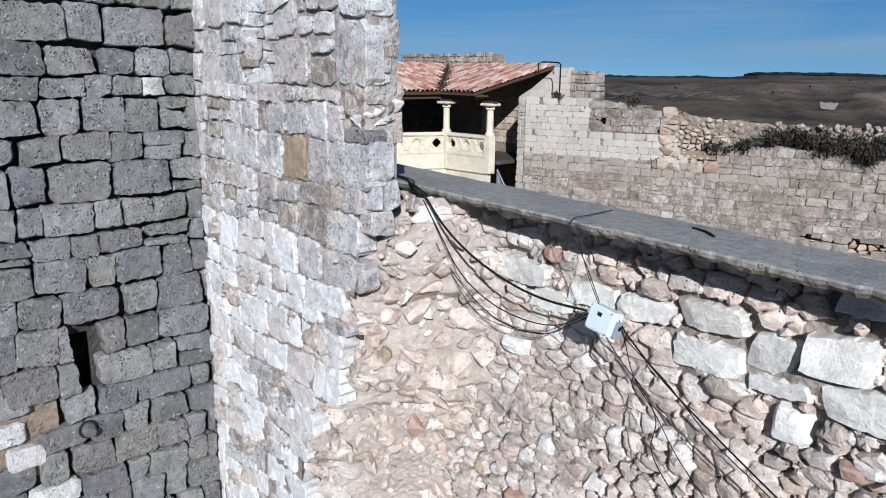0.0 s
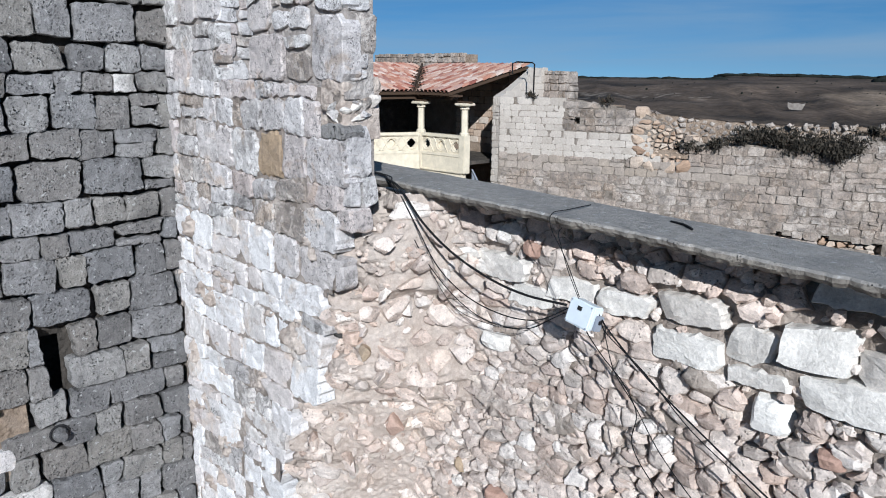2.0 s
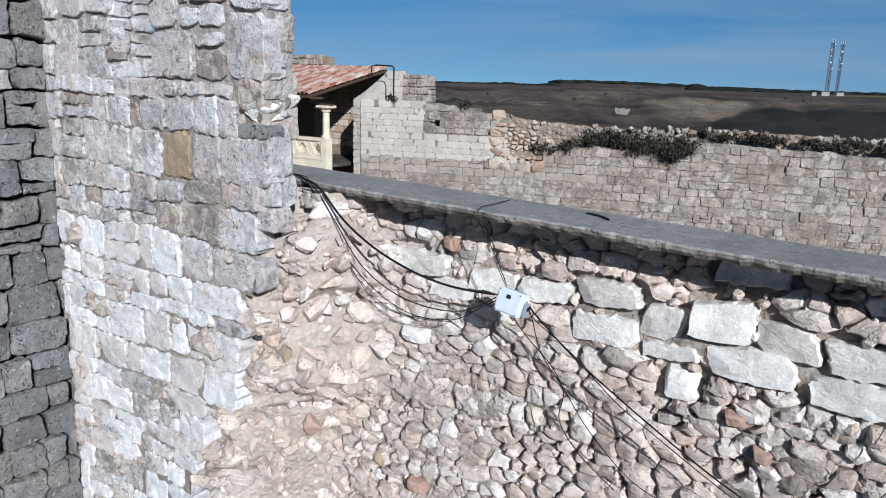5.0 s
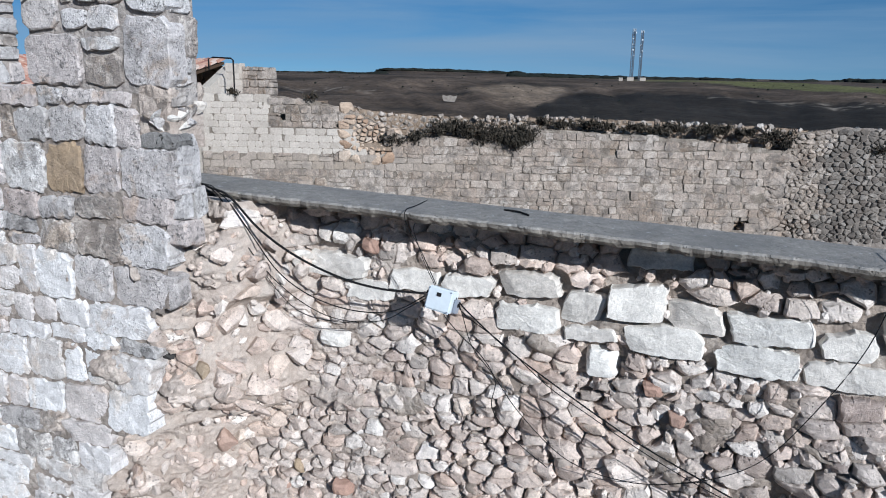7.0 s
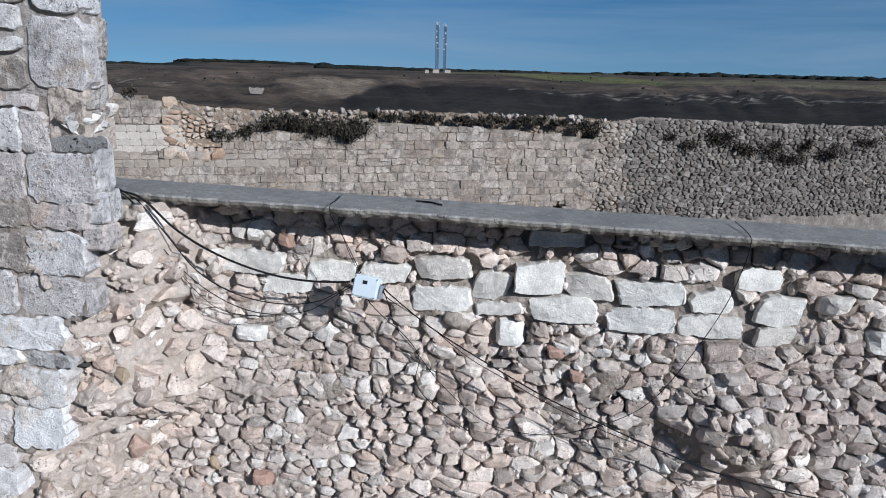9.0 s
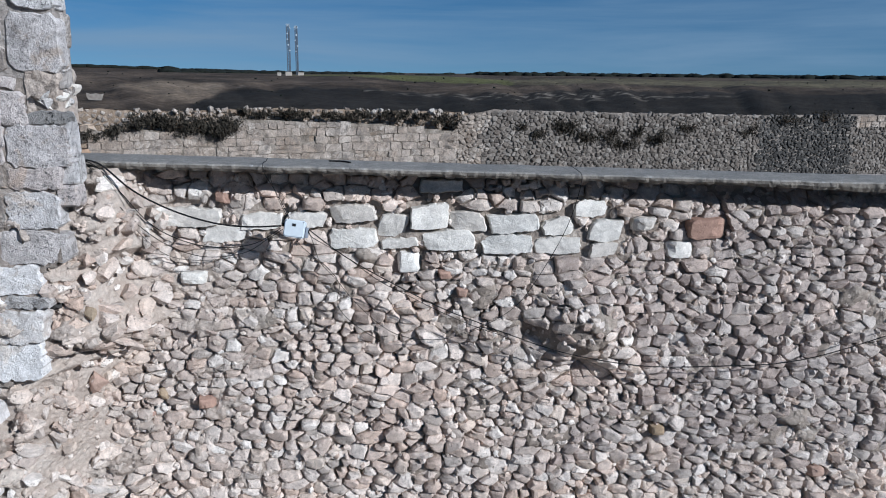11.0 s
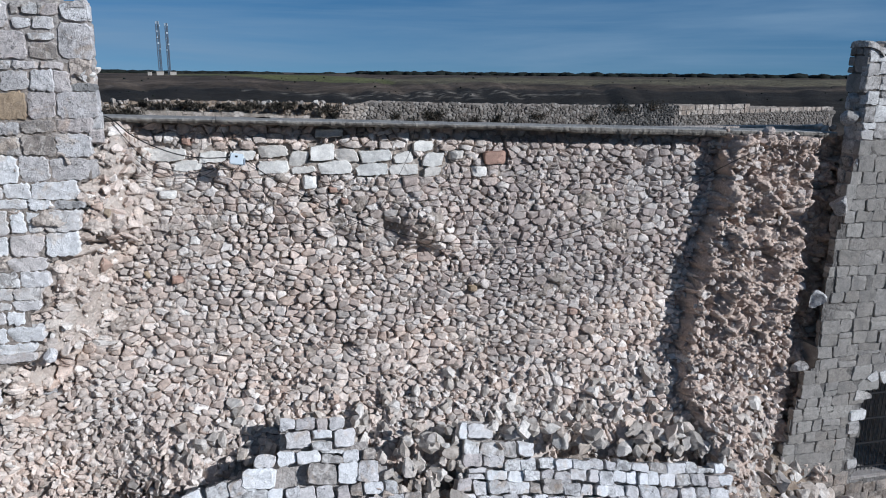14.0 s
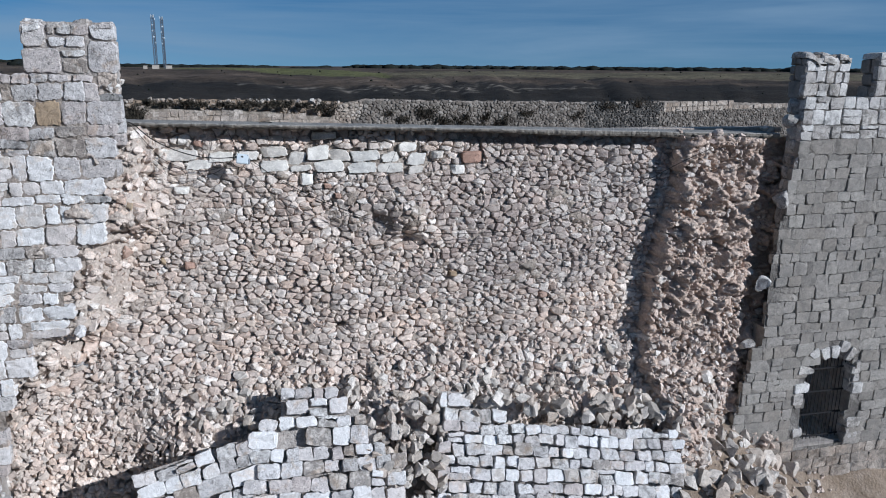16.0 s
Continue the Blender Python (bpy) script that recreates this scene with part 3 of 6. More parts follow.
# the row of long pale blocks and a few odd stones: (x0, x1, z0, z1)
LONG = [(-1.31, -0.75, -0.06, 0.165), (-0.96, -0.53, -0.21, -0.03), (-0.59, -0.16, -0.09, 0.085), (-0.13, 0.27, -0.08, 0.09), (0.31, 0.76, -0.035, 0.19),
        (0.30, 0.77, -0.285, -0.075), (0.78, 1.10, -0.155, 0.085), (0.80, 1.20, -0.28, -0.165), (1.11, 1.50, -0.07, 0.19), (1.51, 1.86, -0.12, 0.10),
        (1.22, 1.76, -0.30, -0.08), (1.90, 2.40, -0.12, 0.09), (1.83, 2.35, -0.32, -0.13), (2.44, 2.76, -0.14, 0.05), (2.36, 2.85, -0.32, -0.145),
        (2.91, 3.27, -0.20, 0.03), (2.94, 3.23, -0.36, -0.205), (1.20, 1.66, 0.27, 0.42), (2.76, 3.10, 0.06, 0.22)]
ODD = [(-0.84, -0.68, 0.19, 0.30, RED), (3.97, 4.40, -0.20, 0.03, RED), (1.40, 1.53, -0.62, -0.50, RED), (1.58, 1.70, -0.80, -0.69, RED), (-1.10, -0.96, -2.0, -1.88, RED),
       (5.6, 5.80, -2.95, -2.83, RED), (3.74, 3.90, -2.42, -2.28, OCHRE), (0.98, 1.20, -0.53, -0.31, PALE), (-1.20, -0.95, -0.64, -0.49, PALE), (3.77, 4.03, -0.38, -0.20, PALE), (3.37, 3.63, -0.10, 0.05, PALE)]

stones = Pieces(wall_breach, RUBBLE)
dirty = Pieces(wall_breach, DIRTY)
smeared = lambda x, z: step(-0.15, 0.15, x - 3.1 - 0.25 * (z + 1.0) + 1.1 * n3(x * 0.9, z * 0.9, 81) + 0.5 * n3(x * 3, z * 3, 82)) * (1 - step(2.2, 3.0, -z + 0.6 * n3(x, z, 83)))
ghosts = []
boxes = [b[:4] for b in LONG] + [b[:4] for b in ODD]
for x0, x1, z0, z1 in boxes:
    k = max(2, round((x1 - x0) / 0.09))
    for i in range(k):
        for zz in ((z0 + z1) / 2,) if z1 - z0 < 0.16 else (z0 + 0.07, z1 - 0.07):
            ghosts.append((x0 + 0.05 + (x1 - x0 - 0.1) * i / (k - 1), zz))
seeds = []
rows = []
v = -4.9
while v < 0.54:
    u = -4.6 + rng.uniform(0, 0.15)
    while u < 10.9:
        w = rng.uniform(0.11, 0.21) if rng.random() < 0.76 else rng.uniform(0.21, 0.36)
        rows.append((u + w / 2, v + 0.09 * n3(u * 0.5, v * 0.6, 51) + rng.uniform(-0.026, 0.026)))
        u += w
    v += rng.uniform(0.085, 0.135)
for u, v in rows:
    if rng.random() < 0.13:
        continue
    if any(x0 - 0.04 < u < x1 + 0.04 and z0 - 0.04 < v < z1 + 0.04 for x0, x1, z0, z1 in boxes):
        continue
    if u < edge_left(v) - 0.1 or hollow(u, v):
        continue
    seeds.append((u, v))
    if rng.random() < 0.20:
        seeds.append((u + rng.uniform(-0.1, 0.1), v + 0.06))
for poly, (u, v) in zip(cells(seeds, 0.62, 1.55, ghosts), seeds):
    if not poly:
        continue
    poly = clip(poly, 0.027, 1, 0.645 - 0.027 * 1.8 - 0.075)
    if len(poly) < 3:
        continue
    m = mortar_share(u, v)
    c = u > col_left(v) - 0.1
    if m > 0.8 and rng.random() < 0.85 or abs(core_y(u + 0.05, v) - core_y(u - 0.05, v)) > 0.075:
        continue
    area = abs(sum(poly[i - 1][0] * poly[i][1] - poly[i][0] * poly[i - 1][1] for i in range(len(poly)))) / 2
    if area < 0.003:
        continue
    poly = shrink(poly, -0.006 + 0.010 * m + rng.random() ** 2 * 0.034)
    geo = stone_geometry(poly, core_place, rng, depth=0.16, rise=rng.uniform(0.025, 0.065) * (1 - 0.5 * m), seg=0.055, wobble=0.012, tilt=0.34 * (1 - 0.7 * m), lumps=0.014, round_off=rng.uniform(0.03, 0.12), even=1 - 0.7 * m)
    if smeared(u, v) > 0.5:
        dirty.add(geo, False)
        continue
    stones.add(geo, stones.count < 300 and -1.7 < u < 2.6 and v > -1.75 and m < 0.5)
for x0, x1, z0, z1 in LONG:
    z0, z1 = z0 + 0.003, z1 - 0.003
    j = lambda: rng.uniform(-0.014, 0.012)
    k, q = rng.uniform(0.3, 0.7), rng.uniform(0.3, 0.7)
    h = z1 - z0
    lean = rng.uniform(-0.04, 0.04)
    poly = [(x0 + 0.015 + lean + j(), z0 + j()), (x0 + (x1 - x0) * k, z0 + j() - 0.008), (x1 - 0.015 + lean + j(), z0 + rng.uniform(0, 0.22) * h), (x1 + j(), z0 + h * q),
            (x1 - 0.015 - lean + j(), z1 - rng.uniform(0, 0.15) * h), (x0 + (x1 - x0) * (1 - k), z1 + j()), (x0 + 0.012 - lean + j(), z1 - rng.uniform(0, 0.3) * h), (x0 + j(), z0 + h * (1 - q))]
    stones.add(stone_geometry(poly, core_place, rng, 0.16, rng.uniform(0.03, 0.05), 0.045, 0.010, 0.12, 0.02, True, rng.uniform(0.03, 0.08)), True, PALE, "long pale limestone block")
for x0, x1, z0, z1, mat in ODD:
    j = lambda: rng.uniform(-0.02, 0.02)
    poly = [(x0 + j(), z0 + j()), (x1 + j(), z0 + j()), (x1 + j(), z1 + j()), (x0 + j(), z1 + j())]
    stones.add(stone_geometry(poly, core_place, rng, 0.14, 0.08, 0.06, 0.008, 0.2, 0.012), True, mat, {RED: "reddish burnt stone", OCHRE: "ochre brown stone", PALE: "pale limestone"}[mat])


def chip_data(seed):
    r = random.Random(seed)
    bm = bmesh.new()
    bmesh.ops.create_icosphere(bm, subdivisions=1, radius=1.0)
    for v in bm.verts:
        v.co *= r.uniform(0.7, 1.15)
    data = ([v.co.copy() for v in bm.verts], [tuple(q.index for q in f.verts) for f in bm.faces])
    bm.free()
    return data


def rock_data(seed, n=2, near=0.34, far=0.72, block=False):
    """An angular stone: a ball cut by random planes."""
    r = random.Random(seed)
    bm = bmesh.new()
    bmesh.ops.create_icosphere(bm, subdivisions=n, radius=1.0)
    planes = [(Vector((r.gauss(0, 1), r.gauss(0, 1), r.gauss(0, 1))).normalized(), r.uniform(near, far)) for _ in range(8)]
    if block:
        q = Euler([r.uniform(0, 6.3) for _ in range(3)]).to_matrix()
        planes = planes[:5] + [((q @ Vector(k) + Vector((r.gauss(0, 0.24), r.gauss(0, 0.24), r.gauss(0, 0.24)))).normalized(), d) for k, d in
                               (((1, 0, 0), 0.62), ((-1, 0, 0), 0.6), ((0, 1, 0), 0.5), ((0, -1, 0), 0.52), ((0, 0, 1), 0.42), ((0, 0, -1), 0.44))]
    o = r.uniform(0, 40)
    for v in bm.verts:
        for nrm, d in planes:
            over = v.co.dot(nrm) - d
            if over > 0:
                v.co -= nrm * over
        v.co *= 1 + 0.10 * n3(v.co.x * 2.5 + o, v.co.y * 2.5, v.co.z * 2.5)
    data = ([v.co.copy() for v in bm.verts], [tuple(q.index for q in f.verts) for f in bm.faces])
    bm.free()
    return data


CHIPS = [chip_data(s) for s in range(12)]
LUMPS = [rock_data(s) for s in range(10)]
NODULES = [rock_data(s + 40, 2, 0.62, 0.9) for s in range(8)]
verts, faces = [], []
for i in range(7000):
    x, z = rng.uniform(-4.2, 10.6), rng.uniform(-4.6, 0.45)
    if x < edge_left(z) - 0.02 or z > slab_z(x) - 0.12 or hollow(x, z) or any(a < x < b and c < z < d for a, b, c, d in boxes) or (x > col_left(z) and rng.random() < 0.5):
        continue
    s = rng.uniform(0.018, 0.055)
    y = core_y(x, z) - rng.uniform(-0.035, 0.02)
    co, fa = rng.choice(CHIPS)
    mm = Matrix.LocRotScale((x, y, z), Euler([rng.uniform(0, 6.3) for _ in range(3)]), (s * 1.3, s, s * 0.8))
    b = len(verts)
    verts += [mm @ c for c in co]
    faces += [tuple(k + b for k in f) for f in fa]
# stones sunk in the mortar of the bank and of the pillar
lumps, grit = ([], []), ([], [])
for i in range(7000):
    bank = i % 4 != 0
    x, z = (rng.uniform(-4.2, -0.7), rng.uniform(-4.6, 0.5)) if bank else (rng.uniform(7.7, 10.9), rng.uniform(-5.6, 0.40))
    if x < edge_left(z) + 0.02 or hollow(x, z):
        continue
    tip = (core_y(x + 0.05, z) - core_y(x - 0.05, z)) / 0.1
    lean = abs(tip)
    if mortar_share(x, z) < 0.7 and lean < 0.7 or rng.random() > (0.07 + 0.12 * lean if bank else 0.22 + 0.2 * lean):
        continue
    s = rng.uniform(0.03, 0.07) if rng.random() < (0.4 if bank else 0.86) else rng.uniform(0.07, 0.12)
    co, fa = rng.choice(LUMPS if bank or rng.random() < 0.1 else NODULES)
    at = core_back(x, z)
    mm = Matrix.LocRotScale((at[0] + s * 0.6 * max(-1, min(1, tip)), at[1] + s * (rng.uniform(0.0, 0.6) if bank else rng.uniform(0.4, 0.85)), at[2]), Euler([rng.gauss(0, 0.45), rng.gauss(0, 0.35), rng.uniform(0, 6.3)]), (s * 1.3, s * 1.1, s * 0.8))
    lot = lumps if bank or rng.random() < 0.22 else grit
    b = len(lot[0])
    lot[0].extend(mm @ c for c in co)
    lot[1].extend(tuple(k + b for k in f) for f in fa)
for x, z, s, mat, label in ((-2.02, -1.55, 0.13, RED, "reddish burnt stone"), (-1.80, -0.68, 0.085, OCHRE, "ochre brown stone"), (-1.47, -1.84, 0.075, OCHRE, "ochre brown stone"), (-1.62, -2.05, 0.07, RED, "reddish burnt stone"),
                            (-2.10, -0.60, 0.08, DARKRUBBLE, "dark stone"), (-1.35, 0.08, 0.13, PALE, "pale limestone"), (-2.35, -2.05, 0.12, PALE, "pale limestone"), (-3.05, -3.55, 0.16, WHITE, "pale limestone"), (-2.75, -2.75, 0.13, WHITE, "pale limestone")):
    co, fa = rng.choice(LUMPS)
    at = core_back(x, z)
    mm = Matrix.LocRotScale((at[0], at[1] - s * 0.45, at[2]), Euler([rng.uniform(0, 6.3) for _ in range(3)]), (s * 1.25, s, s * 0.8))
    stones.add(([mm @ c for c in co], fa), True, mat, label)
stones.close("rubble_stones")
dirty.close("smeared_stones")
tagged(mesh_object("sunk_stones", *lumps, RUBBLE, wall_breach, "", False), kind="stuff")
tagged(mesh_object("mortar_lumps", *grit, PINK, wall_breach, "", False), kind="stuff")
tagged(mesh_object("rubble_chips", verts, faces, RUBBLE, wall_breach, "", False), kind="stuff")

# ---------------------------------------------------------------- concrete coping slab on the core
def slab_profile(x):
    f = 0.03 * n3(x * 1.7, 0, 3) + 0.018 * n3(x * 9, 0, 5)
    frail = step(4.2, 6.2, x)
    t = slab_z(x) + 0.006 * n3(x * 3, 2, 2)
    th = 0.070 + 0.016 * n3(x * 4, 1, 1) + 0.035 * frail + 0.014 * n3(x * 17, 6, 6)
    front = -0.09 - 0.03 * step(2.5, 5.0, x) + f + 0.05 * frail * n3(x * 4, 4, 4) + 0.016 * n3(x * 15, 9, 9)
    back = 0.52 + 0.02 * n3(x * 2, 8, 8)
    return [(x, front + 0.012, t - 0.004), (x, front, t - 0.018), (x, front + 0.02 * n3(x * 13, 2, 7), t - th * 0.6), (x, front + 0.03, t - th),
            (x, 0.1, t - th - 0.02), (x, back, t - th - 0.02), (x, back, t - 0.01), (x, back - 0.02, t), (x, 0.3, t + 0.004 * n3(x * 5, 1, 0)), (x, 0.08, t + 0.004 * n3(x * 5, 3, 0))]


verts, faces, xs = [], [], [-3.4 + 0.035 * i for i in range(401)]
for x in xs:
    verts += slab_profile(x)
for i in range(len(xs) - 1):
    for k in range(10):
        a, b = i * 10 + k, i * 10 + (k + 1) % 10
        faces.append((a, a + 10, b + 10, b))
faces += [tuple(range(10)), tuple(range(len(verts) - 1, len(verts) - 11, -1))]
coping = tagged(mesh_object("coping_slab", verts, faces, SLAB, smooth=False), "weathered grey concrete coping slab on the rubble wall", "coping", kind="structure")
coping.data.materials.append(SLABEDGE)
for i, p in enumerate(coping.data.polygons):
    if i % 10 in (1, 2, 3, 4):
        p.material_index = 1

# ---------------------------------------------------------------- whitened facing wall with its merlon
FACE = -0.67
wall_facing = tagged(sheet("wall_facing", -4.9, -1.72, -6.6, 1.38, 0.05, lambda u, v: (u, FACE + 0.014 + 0.022 * n3(u * 4, v * 4, 1), v), FACEJOINT,
                           keep=lambda u, v: u < edge_left(v) - 0.06), "whitened stone facing of a castle wall, broken off at its end", "wall", kind="structure")
part("wall_body", box_bm(-4.9, -1.83, FACE + 0.04, -0.35, 0.55, 1.36), JOINT, wall_facing)
part("wall_body", box_bm(-4.9, -2.15, FACE + 0.07, 0.0, -0.3, 0.55), JOINT, wall_facing)
part("wall_body", box_bm(-4.9, -4.3, FACE + 0.07, 0.2, GROUND, -2.8), JOINT, wall_facing)
part("wall_body", box_bm(-4.9, -3.3, FACE + 0.07, 0.0, -2.8, -0.3), JOINT, wall_facing)
part("merlon_body", box_bm(-3.05, -1.79, FACE + 0.025, -0.38, 1.30, 2.17), JOINT, wall_facing)
facing = Pieces(wall_facing, WHITE)
front = lambda u, v, w: (u, FACE - w + 0.02 * n3(u, v, 4), v)
# the courses that stand, from the top down: foot, head, then the upright joints as far as the broken end
UPPER = [(1.25, 1.42, -3.41, -3.27, -3.01, -2.76, -2.42, -2.12), (1.00, 1.25, -3.43, -3.28, -2.92, -2.56, -2.26, -2.04), (0.65, 1.00, -3.44, -3.00, -2.64, -2.28, -1.76), (0.42, 0.65, -3.50, -3.12, -2.75, -2.31, -1.84),
         (0.15, 0.42, -3.53, -3.15, -2.75, -2.33, -1.87), (-0.19, 0.15, -3.42, -3.21, -2.82, -2.44, -1.85), (-0.47, -0.19, -3.49, -3.30, -3.06, -2.70, -2.12), (-0.59, -0.47, -3.63, -3.16, -2.76, -2.46, -2.05),
         (-0.94, -0.59, -3.44, -3.03, -2.82, -2.61, -2.11), (-1.26, -0.94, -3.47, -3.06, -2.60, -2.17)]
LOWER_ROWS = [(-1.45, -1.26, -3.38, -3.13, -2.60), (-1.69, -1.45, -3.68, -3.26, -2.99, -2.60), (-1.85, -1.69, -3.50, -3.09, -2.71), (-2.03, -1.85, -3.58, -3.11, -2.74), (-2.25, -2.03, -3.59, -3.21, -2.97),
              (-2.48, -2.25, -3.62, -3.23, -2.76), (-2.79, -2.48, -3.55, -2.90), (-3.10, -2.79, -3.83, -3.44), (-3.44, -3.10, -3.89, -3.46), (-3.78, -3.44, -4.01, -3.80)]
for z0, z1, *joints in UPPER + LOWER_ROWS:
    xs = [joints[0]]
    while xs[0] > -4.66:
        xs.insert(0, max(-4.72, xs[0] - rng.uniform(0.22, 0.55)))
    xs += joints[1:]
    low = lambda x: z0 + 0.07 * n3(x * 1.1, z0 * 7.1, 3.3)
    high = lambda x: z1 + 0.07 * n3(x * 1.1, z1 * 7.1, 3.3)
    for x0, x1 in zip(xs, xs[1:]):
        if x1 - x0 < 0.07:
            continue
        ochre = abs((x0 + x1) / 2 + 2.82) < 0.03 and abs(z0 - 0.65) < 0.01
        j = lambda: rng.uniform(-0.016, 0.016)
        g = rng.uniform(0.005, 0.013)
        spans = [(low, high)]
        if x0 < -3.5 and z1 - z0 > 0.24 and rng.random() < 0.35:
            mid = lambda x, k=rng.uniform(0.4, 0.6): low(x) + (high(x) - low(x)) * k
            spans = [(low, mid), (mid, high)]
        for lo, hi in spans:
            poly = [(x0 + g + j(), lo(x0) + g + j()), (x1 - g + j(), lo(x1) + g + j()), (x1 - g + j(), hi(x1) - g + j()), (x0 + g + j(), hi(x0) - g + j())]
            facing.add(stone_geometry(poly, front, rng, 0.16, rng.uniform(0.010, 0.026), 0.035, 0.016, 0.06, 0.03, True, rng.uniform(0.04, 0.14)), True, OCHRE if ochre else WASHED if z0 < -0.1 + 0.5 * n3(x0 * 1.3, z0 * 1.3, 14) and rng.random() < 0.8 else None, "ochre stained block" if ochre else "")
for poly in courses(-4.72, -1.74, -6.4, -3.78, (0.17, 0.40), (0.20, 0.60), rng, 0.006, 0.024, 0.2, 0.12):
    u, v = centre(poly)
    e = edge_left(v)
    poly = clip(poly, 1, 0, e + rng.uniform(-0.03, 0.10))
    if u < e - 0.03 and len(poly) > 2:
        facing.add(stone_geometry(poly, front, rng, 0.16, rng.uniform(0.008, 0.02), 0.06, 0.010, 0.035, 0.009, True, rng.uniform(0.05, 0.15)), False)
# merlon: front, side and cap stones
MERLON = [(-3.07, -2.72, 1.80, 2.16), (-3.08, -2.54, 1.42, 1.79), (-2.71, -2.59, 1.99, 2.13), (-2.58, -2.37, 1.99, 2.14), (-2.36, -2.12, 1.98, 2.15), (-2.70, -2.47, 1.81, 1.97), (-2.46, -2.20, 1.79, 1.97),
          (-2.52, -2.20, 1.66, 1.78), (-2.53, -2.18, 1.42, 1.65), (-2.11, -1.74, 1.91, 2.16), (-2.17, -1.74, 1.41, 1.90)]
for x0, x1, z0, z1 in MERLON:
    j = lambda: rng.uniform(-0.012, 0.012)
    poly = [(x0 + 0.01 + j(), z0 + 0.01 + j()), (x1 - 0.01 + j(), z0 + 0.01 + j()), (x1 - 0.01 + j(), z1 - 0.01 + j()), (x0 + 0.01 + j(), z1 - 0.01 + j())]
    facing.add(stone_geometry(poly, front, rng, 0.14, rng.uniform(0.008, 0.02), 0.06, 0.012, 0.035, 0.009, True, rng.uniform(0.08, 0.18)), True)
part("merlon_body", box_bm(-4.9, -3.66, FACE + 0.03, -0.26, 1.30, 2.4), JOINT, wall_facing)
for poly in courses(-4.72, -3.62, 1.40, 2.42, (0.16, 0.36), (0.2, 0.45), rng, 0.008, 0.02, 0.2, 0.03):
    facing.add(stone_geometry(poly, front, rng, 0.14, rng.uniform(0.008, 0.02), 0.06, 0.012, 0.035, 0.009, True, rng.uniform(0.08, 0.18)), True)
jamb = lambda u, v, w: (-3.65 + w, u, v)
for poly in courses(FACE + 0.02, -0.24, 1.40, 2.42, (0.2, 0.34), (0.16, 0.34), rng, 0.008, 0.014, 0.15, 0.02):
    facing.add(stone_geometry(poly, jamb, rng, 0.10, 0.02, 0.06, 0.012, 0.04, 0.008, True), True)
side = lambda u, v, w: (-1.77 + w + 0.02 * n3(u, v, 7), u, v)
for poly in courses(FACE + 0.02, -0.36, -0.2, 2.12, (0.2, 0.42), (0.16, 0.34), rng, 0.008, 0.014, 0.15, 0.02):
    if centre(poly)[1] > 0.35 and not 1.08 < centre(poly)[1] < 1.36:
        facing.add(stone_geometry(poly, side, rng, 0.14, 0.012, 0.07, 0.012, 0.04, 0.008, flat=True), True)
for i in range(4):
    x0 = -3.06 + i * 0.33
    cap = lambda u, v, w: (u, v, 2.13 + w)
    poly = [(x0 + 0.01, FACE - 0.03), (x0 + 0.30, FACE - 0.03 + rng.uniform(-0.02, 0.02)), (x0 + 0.30, -0.33), (x0 + 0.01, -0.33)]
    facing.add(stone_geometry(poly, cap, rng, 0.03, rng.uniform(0.05, 0.09), 0.09, 0.012, 0.08, 0.012), True)
# a broken corner: pinkish mortar with pale shards over one dark stone
corner = lambda u, v: (min(u, -1.80) + 0.03 * n3(u * 9, v * 9, 3), FACE + 0.01 + max(0.0, u + 1.80) + 0.03 * n3(u * 9, v * 9, 8), v)
sheet("mortar_patch", -2.06, -1.46, 1.0, 1.46, 0.03, corner, MORTAR, wall_facing)
part("corner_fill", box_bm(-2.2, -1.85, FACE + 0.06, -0.36, 0.9, 1.5), MORTAR, wall_facing)
facing.add(stone_geometry([(-2.10, 1.0), (-1.76, 1.01), (-1.77, 1.12), (-2.08, 1.11)], front, rng, 0.16, 0.03, 0.05, 0.014, 0.05, 0.012, True), True, GREY, "dark weathered stone")
for i in range(11):
    u, v, s = rng.uniform(-2.0, -1.52), rng.uniform(1.15, 1.36), rng.uniform(0.035, 0.075)
    co, fa = rng.choice(LUMPS)
    mm = Matrix.LocRotScale(corner(u, v), Euler([rng.gauss(0, 0.5), rng.gauss(0, 0.5), rng.uniform(0, 6.3)]), (s * 1.5, s, s * 0.7))
    facing.add(([mm @ c for c in co], fa), True, rng.choice((WHITE, PALE)), "pale shard")
facing.close("facing_stones")

# ---------------------------------------------------------------- grey flank wall
wall_flank = tagged(sheet("wall_flank", -7.5, -0.62, -7.0, 4.5, 0.08, lambda u, v: (-4.85 + 0.02 * n3(u * 3, v * 3, 2) + 0.02 * v * 0.5, u, v), DIRT_SHADE, keep=lambda u, v: not (-2.14 < u < -1.93 and -1.64 < v < -1.0)), "grey lichen-covered tower wall with open joints", "wall", kind="structure")
part("wall_body", box_bm(-5.8, -5.35, -7.5, -0.3, GROUND, 4.5), DIRT_SHADE, wall_flank)
flank = Pieces(wall_flank, GREY)
PATCH = (-3.4, -2.36, -2.25, -1.42)
fp = lambda u, v, w: (-4.71 + w + 0.01 * v, u, v)
